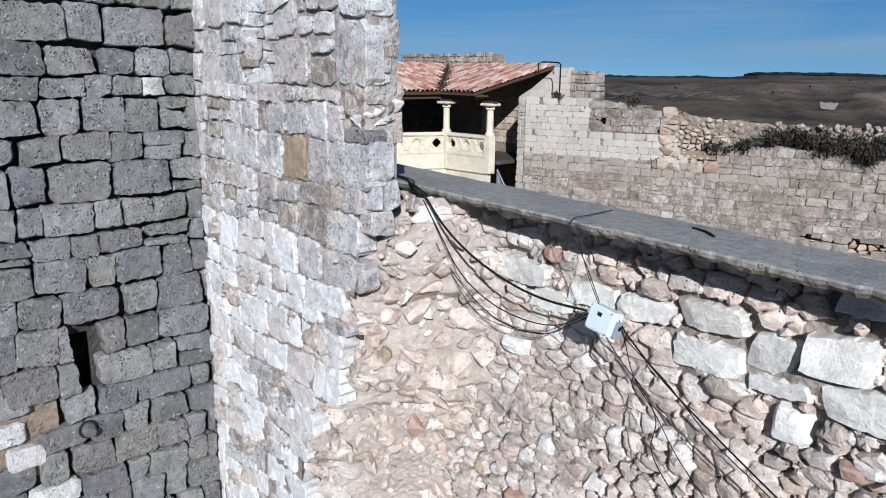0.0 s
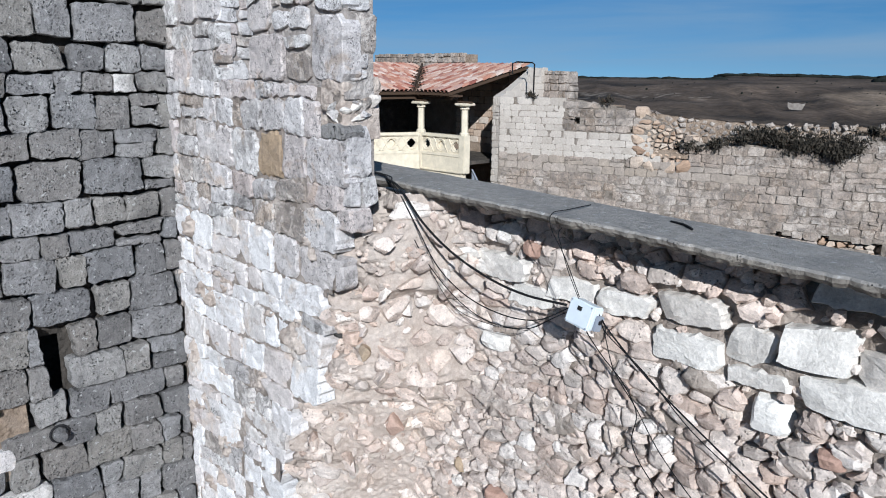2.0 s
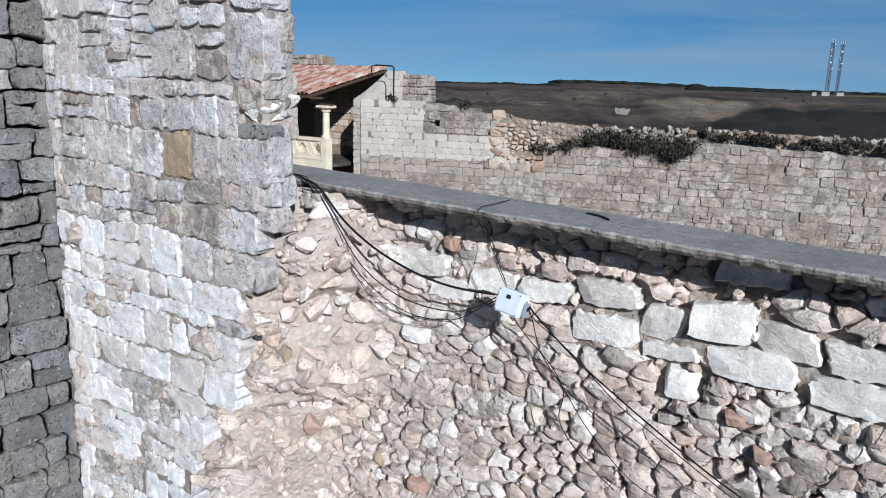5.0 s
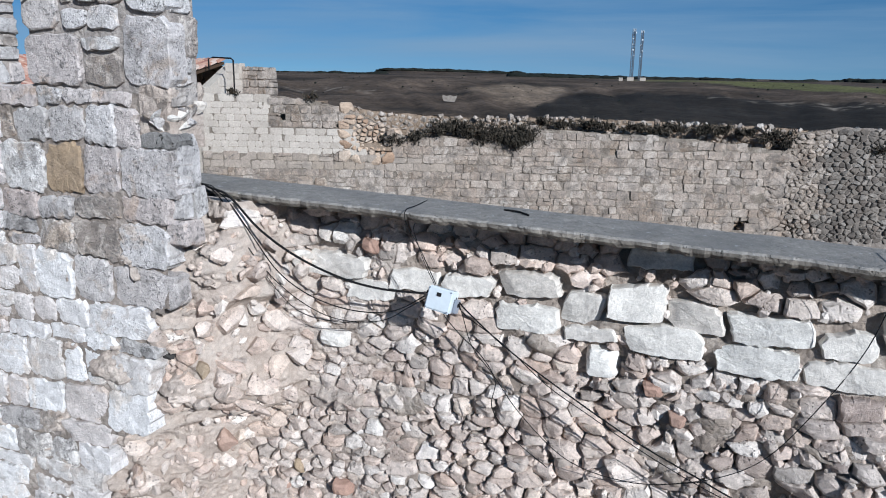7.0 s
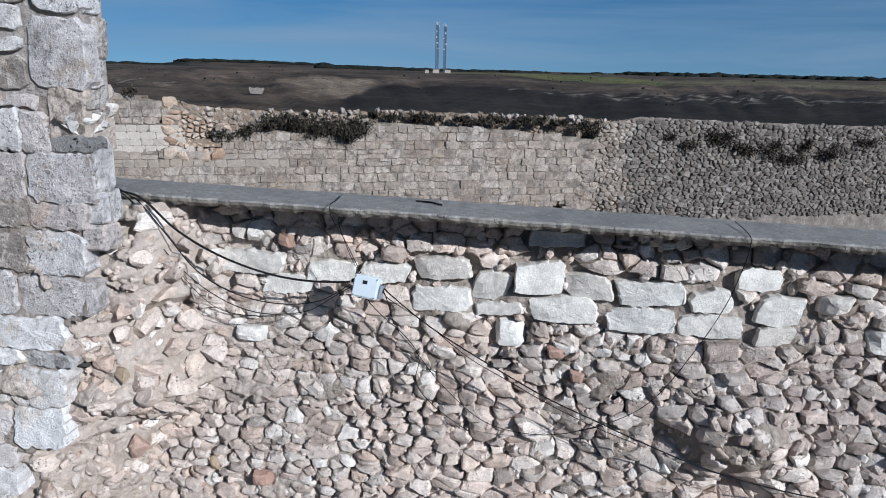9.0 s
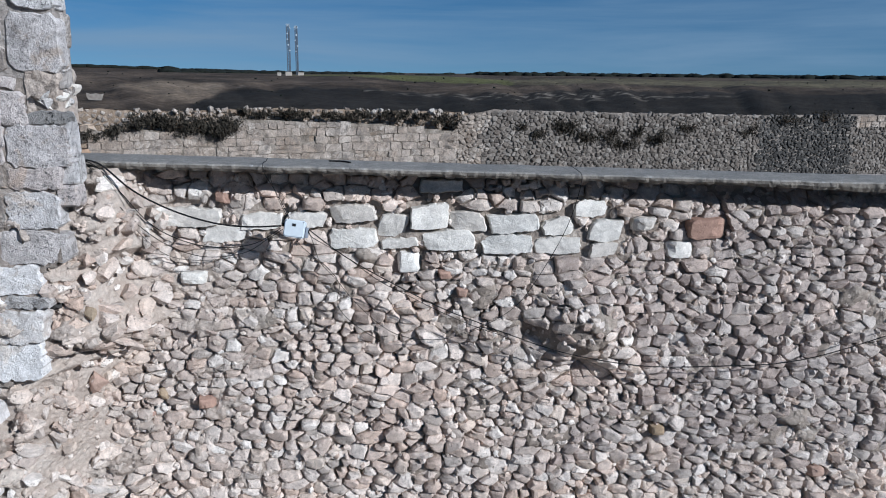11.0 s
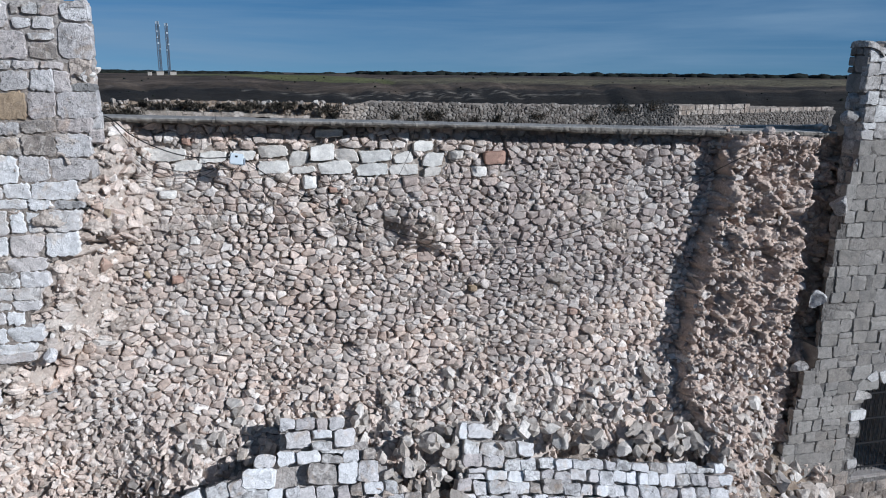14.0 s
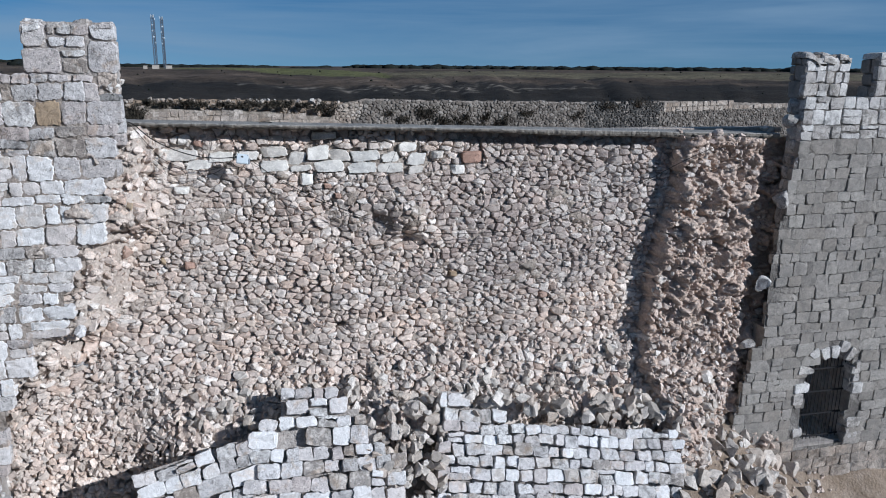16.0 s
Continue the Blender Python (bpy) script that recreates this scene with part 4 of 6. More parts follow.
for poly in courses(-5.6, -0.66, -6.0, 4.3, (0.22, 0.36), (0.20, 0.54), rng, 0.011, 0.028, 0.06, 0.06):
    u, v = centre(poly)
    if -1.62 < v < -1.02 and abs(u + 2.0) < 0.4:
        poly = clip(poly, 1, 0.12, -2.06 - 0.16) if u < -2.0 else clip(poly, -1, -0.05, 1.95 + 0.066)
        if len(poly) < 3:
            continue
    if PATCH[0] < u < PATCH[1] and PATCH[2] < v < PATCH[3]:
        continue
    flank.add(stone_geometry(poly, fp, rng, 0.12, rng.uniform(0.010, 0.034), 0.045, 0.011, 0.06, 0.02, True, rng.uniform(0.03, 0.12)), u > -3.3 and -3.8 < v < 3.0 and flank.count < 280, TOWERPALE if rng.random() < 0.025 else None)
flank.close("flank_stones")
sheet("mortar_patch", PATCH[0], PATCH[1] + 0.1, PATCH[2] - 0.1, PATCH[3] + 0.1, 0.04, lambda u, v: (-4.76 + 0.012 * v + 0.025 * n3(u * 6, v * 6, 3), u, v), EARTH, wall_flank, None)
for y0, y1, z0, z1, mat in ((-2.98, -2.56, -1.95, -1.74, WHITE), (-3.0, -2.5, -1.66, -1.46, GREY), (-2.75, -2.42, -2.22, -2.0, WHITE), (-3.35, -3.05, -1.9, -1.6, GREY), (-3.3, -2.85, -2.25, -2.02, GREY)):
    flank.add(stone_geometry([(y0, z0), (y1, z0), (y1, z1), (y0, z1)], fp, rng, 0.12, 0.02, 0.08, 0.014, 0.06, 0.01, flat=True), True, mat)
plug = tagged(new("wall_plug"), "weathered round stone plug ringed with iron in the grey wall", "wall plug")
part("plug", tube_bm([(-4.9, -2.02, -1.98), (-4.66, -2.02, -1.98), (-4.61, -2.02, -1.985)], [0.075, 0.07, 0.05], 12), GREY, plug)
part("rim", tube_bm([(-4.70, -2.02 + 0.085 * math.cos(a), -1.98 + 0.085 * math.sin(a)) for a in [math.tau * k / 16 for k in range(17)]], 0.012, 6, None, False), IRON, plug, "dark iron ring")

# ---------------------------------------------------------------- tower wall with the barred opening
TY = -0.47
GATE = (11.70, 12.96, -6.68, -4.90)


def in_gate(u, v, g=0.0):
    if not (GATE[0] - g < u < GATE[1] + g and GATE[2] - g < v < GATE[3] + 0.45 + g):
        return False
    u += 0.22 * n3(v * 2.4, 1, 6)
    if not GATE[0] - g < u < GATE[1] + g:
        return False
    top = GATE[3] + 0.45 * (1 - ((u - 12.45) / 0.68) ** 2) + 0.25 * n3(u * 3, 2, 6)
    return v < top + g


def tower_left(z):
    return pick(z, [(-7.6, 9.9), (-6.3, 9.9), (-4.7, 10.2), (-4.0, 10.5), (-2.7, 10.45), (-0.7, 10.65), (0.2, 10.82), (2, 10.72)])


wall_tower = tagged(sheet("wall_tower", 9.7, 20.0, GROUND, 1.04, 0.08, lambda u, v: (u, TY + 0.012 + 0.014 * n3(u * 5, v * 5, 1), v), TOWERJOINT, keep=lambda u, v: u > tower_left(v) + 0.04 and not in_gate(u, v, 0.03)),
                    "grey ashlar castle wall with whitened battlements", "wall", kind="structure")
part("wall_body", box_bm(13.2, 20.0, TY + 0.1, 1.2, GROUND, 1.0), JOINT, wall_tower)
part("wall_body", box_bm(10.85, 13.2, TY + 0.1, 0.0, -3.8, 1.0), JOINT, wall_tower)
part("wall_body", box_bm(10.6, 11.5, TY + 0.1, 0.9, GROUND, -3.8), JOINT, wall_tower)
part("wall_body", box_bm(11.5, 13.2, TY + 0.1, 0.9, GROUND, -6.7), JOINT, wall_tower)
# near-black panel added for the shaded interior behind the bars
part("opening_shade_back", box_bm(11.4, 13.3, 1.6, 1.7, -6.8, -3.7), DIRT_SHADE, wall_tower)
tower = Pieces(wall_tower, TOWER)
tp = lambda u, v, w: (u, TY - w, v)
for poly in courses(9.6, 19.5, -7.9, 0.20, (0.21, 0.31), (0.22, 0.50), rng, 0.003, 0.022, 0.10, 0.03):
    u, v = centre(poly)
    e = tower_left(v)
    if u < e or in_gate(u, v, 0.16):
        continue
    poly = clip(poly, -1, 0, -e + rng.uniform(-0.08, 0.08))
    if len(poly) > 2:
        tower.add(stone_geometry(poly, tp, rng, 0.13, rng.uniform(0.006, 0.022), 0.05, 0.012, 0.04, 0.014, True, rng.uniform(0.03, 0.10)), u < 14.6 and tower.count < 290, COURT if v < -6.5 + 0.5 * n3(u * 2, v, 3) else None)
tower.close("tower_stones")
white = Pieces(wall_tower, TOWERPALE, "pale_stone")
for poly in courses(10.8, 19.5, 0.20, 1.06, (0.22, 0.32), (0.2, 0.42), rng, 0.010, 0.018, 0.2, 0.02):
    white.add(stone_geometry(poly, tp, rng, 0.13, rng.uniform(0.008, 0.022), 0.07, 0.012, 0.04, 0.014, True, 0.07), centre(poly)[0] < 14)
for i, x0 in enumerate((10.74, 12.42, 14.2, 15.95)):
    part("merlon_body", box_bm(x0 + 0.06, x0 + 0.98, TY + 0.03, -0.06, 0.98, 1.86), FILL, wall_tower)
    for poly in courses(x0, x0 + 1.04, 1.06, 1.80, (0.16, 0.30), (0.16, 0.36), rng, 0.010, 0.018, 0.2, 0.02):
        white.add(stone_geometry(poly, tp, rng, 0.12, rng.uniform(0.008, 0.022), 0.07, 0.012, 0.04, 0.014, True, 0.07), i < 2)
    # left cheeks face away from the sun; darker stone colour paints in their shade
    left = lambda u, v, w: (x0 + 0.03 - w, -u, v)
    for poly in courses(0.0, -TY, 1.02, 1.80, (0.22, 0.36), (0.2, 0.4), rng, 0.010, 0.018, 0.1, 0.02):
        white.add(stone_geometry(poly, left, rng, 0.1, 0.025, 0.09, 0.01, 0.05, 0.01, flat=True), i < 2, TOWER)
    for k in range(3):
        cap = lambda u, v, w: (u, v, 1.80 + w)
        a = x0 - 0.03 + k * 0.36
        white.add(stone_geometry([(a, TY - 0.05), (a + 0.35, TY - 0.04), (a + 0.35, 0.0), (a, 0.0)], cap, rng, 0.02, rng.uniform(0.08, 0.13), 0.09, 0.015, 0.08, 0.015), i < 2)
left = lambda u, v, w: (10.84 - w, -u, v)
for poly in courses(0.0, -TY, -2.4, 1.04, (0.22, 0.36), (0.2, 0.4), rng, 0.010, 0.018, 0.1, 0.02):
    white.add(stone_geometry(poly, left, rng, 0.1, 0.03, 0.09, 0.012, 0.1, 0.015), False)
# voussoirs and jambs round the opening
for side_x, s in ((GATE[0], -1), (GATE[1], 1)):
    z = GATE[2]
    while z < GATE[3] - 0.1:
        h = rng.uniform(0.18, 0.34)
        w = rng.uniform(0.12, 0.40)
        a, b = sorted((side_x - s * rng.uniform(-0.04, 0.14), side_x + s * w))
        if rng.random() < 0.72:
            white.add(stone_geometry([(a, z + 0.01), (b, z + 0.01), (b, z + h - 0.01), (a, z + h - 0.01)], tp, rng, 0.3, 0.035, 0.08, 0.012, 0.05, 0.01, flat=True), True)
        z += h
for i in range(9):
    a0, a1 = math.pi * (1 - i / 9), math.pi * (1 - (i + 0.92) / 9)
    pt = lambda a, r: (12.37 + (0.62 + r) * math.cos(a), GATE[3] + (0.45 + r) * math.sin(a) - 0.02)
    r, d = rng.uniform(0.12, 0.30), rng.uniform(-0.16, 0.05)
    if i in (1, 7):
        continue
    white.add(stone_geometry([pt(a1, d), pt(a0, d + rng.uniform(-0.05, 0.05)), pt(a0, r), pt(a1, r)][::-1], tp, rng, 0.3, 0.04, 0.08, 0.012, 0.05, 0.01, flat=True), True)
white.close("pale_stones")

window_grille = tagged(new("window_grille"), "dark iron bars in a ragged arched opening", "grille")
for i in range(13):
    x = GATE[0] + 0.05 + i * 0.097
    part("bar", tube_bm([(x, -0.25, GATE[2] + 0.02), (x, -0.25, GATE[3] + 0.2)], 0.009, 6), IRON, window_grille)
for z in (-6.60, -6.05, -5.5, -4.95):
    part("rail", box_bm(GATE[0], GATE[1], -0.262, -0.238, z, z + 0.035), IRON, window_grille)

for x, y, z, s in ((10.42, -0.60, -0.95, 0.24), (10.30, -0.50, -2.75, 0.20), (10.68, -0.30, 0.58, 0.17), (10.74, -0.2, 0.92, 0.14), (10.05, -0.55, -4.05, 0.17)):
    co, fa = rock_data(int(-z * 100) % 50 + 3, 3, 0.45, 0.8)
    mm = Matrix.LocRotScale((x, y, z), Euler([rng.uniform(-0.4, 0.4) for _ in range(3)]), (s * 1.0, s * 1.0, s * 0.9))
    mesh_object("stone", [mm @ c for c in co], fa, TOWERPALE, wall_tower, "pale stone jutting from the broken edge", False)

# ---------------------------------------------------------------- fallen masonry and loose stones
def chunk(label, origin, spin, lean, width, height, hs, ws, cut):
    """A slab of fallen facing: courses of stones on a leaning bed."""
    bed = tagged(new("fallen_masonry"), label, "fallen masonry", "fallen wall pieces")
    m = Matrix.Translation(origin) @ Matrix.Rotation(radians(lean), 4, "X") @ Matrix.Rotation(radians(spin), 4, "Y")
    pl = lambda u, v, w: tuple(m @ Vector((u, -w, v)))
    sheet("mortar_bed", -width / 2, width / 2, -height, 0, 0.1, lambda u, v: pl(u, v, -0.12), JOINT, bed, cut)
    group = Pieces(bed, WHITE)
    for poly in courses(-width / 2, width / 2, -height, 0, hs, ws, rng, 0.005, 0.026, 0.06, 0.06):
        u, v = centre(poly)
        if cut(u, v) and rng.random() > 0.02:
            a, du, dv = rng.gauss(0, 0.035), rng.gauss(0, 0.012), rng.gauss(0, 0.012)
            poly = [(u + (x - u) * math.cos(a) - (y - v) * math.sin(a) + du, v + (x - u) * math.sin(a) + (y - v) * math.cos(a) + dv) for x, y in poly]
            group.add(stone_geometry(poly, pl, rng, 0.24, rng.uniform(0.02, 0.06), 0.06, 0.014, 0.12, 0.02, True, rng.uniform(0.06, 0.14)), True, WASHED if rng.random() < 0.35 else None)


chunk("slid block of whitened ashlar, lying aslant on rubble", (0.30, -0.98, -4.69), -12, -27, 5.2, 2.6, (0.20, 0.31), (0.24, 0.48), lambda u, v: -2.3 - 0.1 * v < u < -0.22 - 0.1 * v + 0.1 * n3(v * 3, 1, 1))
chunk("cracked block of whitened ashlar among rubble", (1.15, -0.62, -4.12), 3, -32, 3.0, 3.2, (0.22, 0.32), (0.22, 0.42), lambda u, v: u > -1.0 + 0.12 * v and v < pick(u, [(-1.1, -0.6), (-0.68, -0.55), (-0.62, 0.1), (0.08, 0.1), (0.35, -0.28), (0.75, -0.5), (1.25, -1.25)]))
chunk("broken slab of whitened ashlar courses among rubble", (5.85, -0.90, -4.66), 8, -27, 5.0, 2.8, (0.20, 0.32), (0.22, 0.46), lambda u, v: v < (0.1 if u < -1.85 else -0.3 if u < -1.35 else -0.6) and u < 2.35 - 0.12 * n3(v * 4, 2, 2))


def rock_mesh(seed):
    co, fa = rock_data(seed, 3, 0.42, 0.75, True)
    me = bpy.data.meshes.new("rock")
    me.from_pydata(co, [], fa)
    return me


ROCKS = [rock_mesh(s) for s in range(14)]
for me in ROCKS:
    me.materials.append(FALLEN)
ROCK_DATA = [([v.co.copy() for v in me.vertices], [tuple(p.vertices) for p in me.polygons]) for me in ROCKS]


LESSER = []


def fallen_stone(p, s, least=0.105):
    if s < least:
        LESSER.append((p, s * 1.2, 0))
        return
    co, fa = rng.choice(ROCK_DATA)
    m = Matrix.LocRotScale(p, Euler([rng.uniform(0, 6.3) for _ in range(3)]), (s * rng.uniform(1.1, 1.6), s * rng.uniform(0.95, 1.25), s * rng.uniform(0.8, 1.1)))
    ob = mesh_object("fallen_stone", [m @ c for c in co], fa, FALLEN, smooth=False)
    tagged(ob, "tumbled grey limestone block on the rubble heap", "stone", "fallen stones")


def heap_y(x, z):
    return core_y(x, z) - 0.02


def rocks(name, places, mat):
    vs, fs = [], []
    for p, size, _ in places:
        co, fa = rng.choice(ROCK_DATA)
        m = Matrix.LocRotScale(p, Euler([rng.uniform(0, 6.3) for _ in range(3)]), (size * rng.uniform(0.8, 1.4), size * rng.uniform(0.7, 1.1), size * rng.uniform(0.6, 0.95)))
        b = len(vs)
        vs += [m @ c for c in co]
        fs += [tuple(i + b for i in f) for f in fa]
    return mesh_object(name, vs, fs, mat, smooth=False)


small, large = [], []
for i in range(2600):
    x = rng.uniform(-4.2, 9.9)
    z = rng.uniform(-6.4, -3.35)
    if x < -1.2 and z > -3.0 - 0.5 * step(-2.2, -1.2, x):
        continue
    if z > -3.75 - 0.25 * n3(x * 0.9, 3, 3) and not (x < -2.2):
        continue
    s = rng.uniform(0.045, 0.11)
    small.append(((x, heap_y(x, z) - rng.uniform(0, 0.06), z), s, 0))
tagged(rocks("rubble_heap", small, RUBBLE), "loose heap of broken pale limestone at the foot of the breach", "rubble", kind="stuff")
for i in range(190):
    x = rng.uniform(-1.2, 9.4)
    z = rng.uniform(-4.75, -3.85) - (0.7 if x > 7.6 else 0) - rng.random() * 0.5
    s = rng.uniform(0.06, 0.15)
    fallen_stone((x, heap_y(x, z) - s * 0.6, z), s)
for i in range(110):
    x, z = rng.uniform(1.9, 3.35), rng.uniform(-6.2, -4.3)
    fallen_stone((x, -0.62 + 0.52 * (z + 4.3) - rng.uniform(0.0, 0.2), z), rng.uniform(0.07, 0.17))
for i in range(70):
    x = rng.uniform(3.9, 8.2)
    fallen_stone((x, -0.66 - rng.uniform(0.0, 0.25), -4.62 - 0.14 * (x - 3.9) + rng.uniform(-0.25, 0.18)), rng.uniform(0.07, 0.19))


def apron_z(x, y):
    v = -0.2 - y
    top = pick(x, [(-5, -6.8), (0, -6.8), (6, -6.3), (8.2, -5.6), (10, -5.9), (11.2, -6.9), (12.5, -7.35), (16, -7.5)])
    return max(-7.9 - 0.02 * v, top - 0.55 * v + 0.10 * n3(x * 1.5, v * 1.5, 3))


for i in range(104):
    x = rng.uniform(7.9, 11.6)
    y = -0.35 - rng.random() ** 1.5 * 2.6
    s = rng.uniform(0.09, 0.24)
    fallen_stone((x, y, apron_z(x, y) + s * 0.35), s, 0.14)
small = []
for i in range(1500):
    x = rng.uniform(-4.8, 12.5)
    y = -0.15 - rng.random() * (3.2 if x > 7.5 else 1.6)
    small.append(((x, y, apron_z(x, y) + 0.02), rng.uniform(0.03, 0.10) * (1.6 if x < 8 else 1.0), 0))
for i in range(900):
    x, z = rng.uniform(-4.6, -0.8), rng.uniform(-6.3, -4.6)
    small.append(((x, core_y(x, z) - rng.uniform(0, 0.08), z), rng.uniform(0.05, 0.13), 0))
tagged(rocks("lesser_blocks", LESSER, FALLEN), "smaller grey limestone blocks strewn over the rubble heap", "rubble", kind="stuff")
tagged(rocks("rubble_scree", small, RUBBLE), "loose broken limestone strewn on the earth slope", "rubble", kind="stuff")


# earth slope below the breach and the ground all round
def terrain(x, y):
    r = math.hypot(x, y)
    if r < 60:
        z = GROUND
    z = pick(r, [(0, GROUND), (55, GROUND - 0.5), (130, -24), (300, -35), (520, -26), (800, -10.5), (1050, -3.2), (1500, -1.2), (2600, 0.2), (4600, 1.2)])
    az = math.degrees(math.atan2(x, y))
    z += step(150, 500, r) * (2.2 * n3(x / 170, y / 170, 1) + 1.6 * n3(x / 60, y / 60, 2) + 0.8 * n3(x / 24, y / 24, 3)) * (1 - step(850, 1400, r) * 0.9)
    z += 5.0 * step(480, 600, r) * (1 - step(760, 1000, r)) * (abs(n3(az / 2.3 + r / 320, 1.5, 4)) - 0.2)
    z += 9.0 * step(1500, 1600, r) * step(-26.5, -25.5, az) * (1 - step(-24, -5, az))
    z += 4.0 * step(500, 900, r) * (1 - step(1000, 1500, r)) * n3(az / 9.0, 0.5, 1)
    return z


def land_material(name, stops, scale=0.09, bump=1.2):
    m = Nodes(name, 1.0)
    fine = m.noise(scale, 9, 0.78, 0.2)
    return m.done(m.ramp(fine, stops), fine, 0.6, bump)


def field(az, r, near, far, soft=14.0, seed=0.0):
    """How far a field covers the land at a bearing and distance; near and far give its bounds for each bearing."""
    q = r + 22 * n3(az * 0.7, r / 90, seed) + 14 * n3(az * 2.6, r / 35, seed) + 9 * n3(az * 9, r / 16, seed)
    side = step(near[0][0] - 0.5, near[0][0] + 0.5, az + 0.4 * n3(r / 20, az, seed)) * (1 - step(near[-1][0] - 0.5, near[-1][0] + 0.5, az))
    return side * step(-soft, soft, q - pick(az, near)) * (1 - step(-soft, soft, q - pick(az, far)))


HEATH_TONE, DARK_TONE, TAN_TONE, ROCK_TONE, CROP_TONE, FALLOW_TONE = (0.082, 0.063, 0.049), (0.024, 0.021, 0.0185), (0.21, 0.165, 0.125), (0.30, 0.265, 0.23), (0.115, 0.118, 0.05), (0.12, 0.105, 0.07)
FIELDS = [(TAN_TONE, 0.9, [(-19.6, 690), (-14.6, 580), (-12.1, 690)], [(-19.6, 720), (-16.6, 860), (-12.1, 800)], 34.0),
          (FALLOW_TONE, 1.0, [(8, 850), (20, 850), (47, 860)], [(8, 1000), (20, 1050), (47, 1100)], 14.0),
          (CROP_TONE, 1.0, [(-7.5, 1130), (-2, 990), (3, 910), (9, 835), (10, 860)], [(-7.5, 1200), (-2, 1230), (3, 1240), (9, 960), (10, 870)], 14.0),
          (DARK_TONE, 1.0, [(-14.6, 500), (45, 500)], [(-14.6, 560), (-11.6, 700), (-6.6, 760), (1.4, 725), (9, 690), (14, 740), (45, 760)], 16.0)]
ROCKY = [([(-2, 700), (7, 650), (20, 640), (26, 690)], [(-2, 720), (7, 700), (14, 715), (20, 690), (26, 700)]), ([(-37, 690), (-30, 668), (-26.4, 660)], [(-37, 745), (-30, 720), (-26.4, 690)]),
         ([(-13, 700), (-10, 740)], [(-13, 760), (-10, 790)])]


def land_tone(x, y):
    r, az = math.hypot(x, y), math.degrees(math.atan2(x, y))
    k = n3(x / 90, y / 90, 6) + 0.6 * n3(x / 30, y / 30, 7)
    tone = Vector(HEATH_TONE) * (1 + 0.75 * k)
    tone = tone.lerp(Vector(DARK_TONE), 0.75 * step(0.05, 0.5, n3(x / 140, y / 60, 12) + 0.4 * n3(x / 40, y / 25, 13)))
    if r > 380:
        for i, (c, amount, near, far, soft) in enumerate(FIELDS):
            f = field(az, r, near, far, soft, i + 1.5)
            tone = tone.lerp(Vector(c) * (1 + 0.35 * k), amount * f)
        for near, far in ROCKY:
            f = field(az, r, near, far, 12.0, 9.5)
            tone = tone.lerp(Vector(ROCK_TONE), 0.6 * f * step(0.10, 0.45, n3(x / 11, y / 11, 15) + 0.7 * n3(x / 4, y / 4, 16)))
    return (*tone, 1.0)


radii = [0, 12, 25, 40, 55, 70, 90, 110, 130, 160, 200, 240, 280, 320, 380, 440, 480] + [500 + 8 * i for i in range(51)] + [915 + 22 * i for i in range(25)] + [1470 + 80 * i for i in range(15)] + [2700, 3100, 3600, 4600]
bearings = [-42 + 0.3 * i for i in range(318)] + [53.4 + 5.28 * i for i in range(50)]
NA = len(bearings)
verts, faces = [], []
for r in radii:
    for a in bearings:
        x, y = r * math.sin(radians(a)), r * math.cos(radians(a))
        verts.append((x, y, terrain(x, y)))
for i in range(len(radii) - 1):
    for k in range(NA):
        a, b = i * NA + k, i * NA + (k + 1) % NA
        faces.append((a, a + NA, b + NA, b))
m = Nodes("dry heath and fields", 1.0)
soil = m.add("ShaderNodeAttribute")
soil.attribute_name = "soil"
fine = m.noise(0.16, 9, 0.8, 0.2)
broad = m.noise(0.035, 6, 0.7, 0.4)
tone = m.mix(1.0, soil.outputs["Color"], m.ramp(fine, [(0.32, (0.32, 0.32, 0.32)), (0.52, (1.0, 0.98, 0.96)), (0.72, (1.9, 1.85, 1.75))]), "MULTIPLY")
tone = m.mix(1.0, tone, m.ramp(broad, [(0.35, (0.72, 0.70, 0.68)), (0.65, (1.25, 1.24, 1.22))]), "MULTIPLY")
HEATH = m.done(tone, fine, 0.6, 1.2)
ground = tagged(mesh_object("ground", verts, faces, HEATH), "dark dry heath of a wide open plateau with fields", "ground", kind="structure")
soils = ground.data.color_attributes.new("soil", "FLOAT_COLOR", "POINT")
soils.data.foreach_set("color", [c for v in verts for c in land_tone(v[0], v[1])])
SCAR = land_material("pale chalk scar", [(0.3, (0.14, 0.122, 0.108)), (0.55, (0.24, 0.215, 0.19)), (0.75, (0.34, 0.31, 0.28))], 0.4)
chalk_pit = tagged(mesh_object("chalk_pit", *(lambda a, r: ([(r * math.sin(radians(a + q)) , r * math.cos(radians(a + q)), terrain(r * math.sin(radians(a)), r * math.cos(radians(a))) + h) for q, h in ((-0.40, 1.2), (-0.05, 0.7), (0.42, 0.6), (0.55, 3.4), (0.62, 5.6), (0.36, 5.0), (0.1, 5.9), (-0.22, 5.2), (-0.52, 6.3), (-0.5, 3.2))], [tuple(range(10))]))(-20.9, 600), SCAR), "white chalk scar on a far slope", "chalk scar", kind="structure")

# far woods along the skyline
verts, faces = [], []
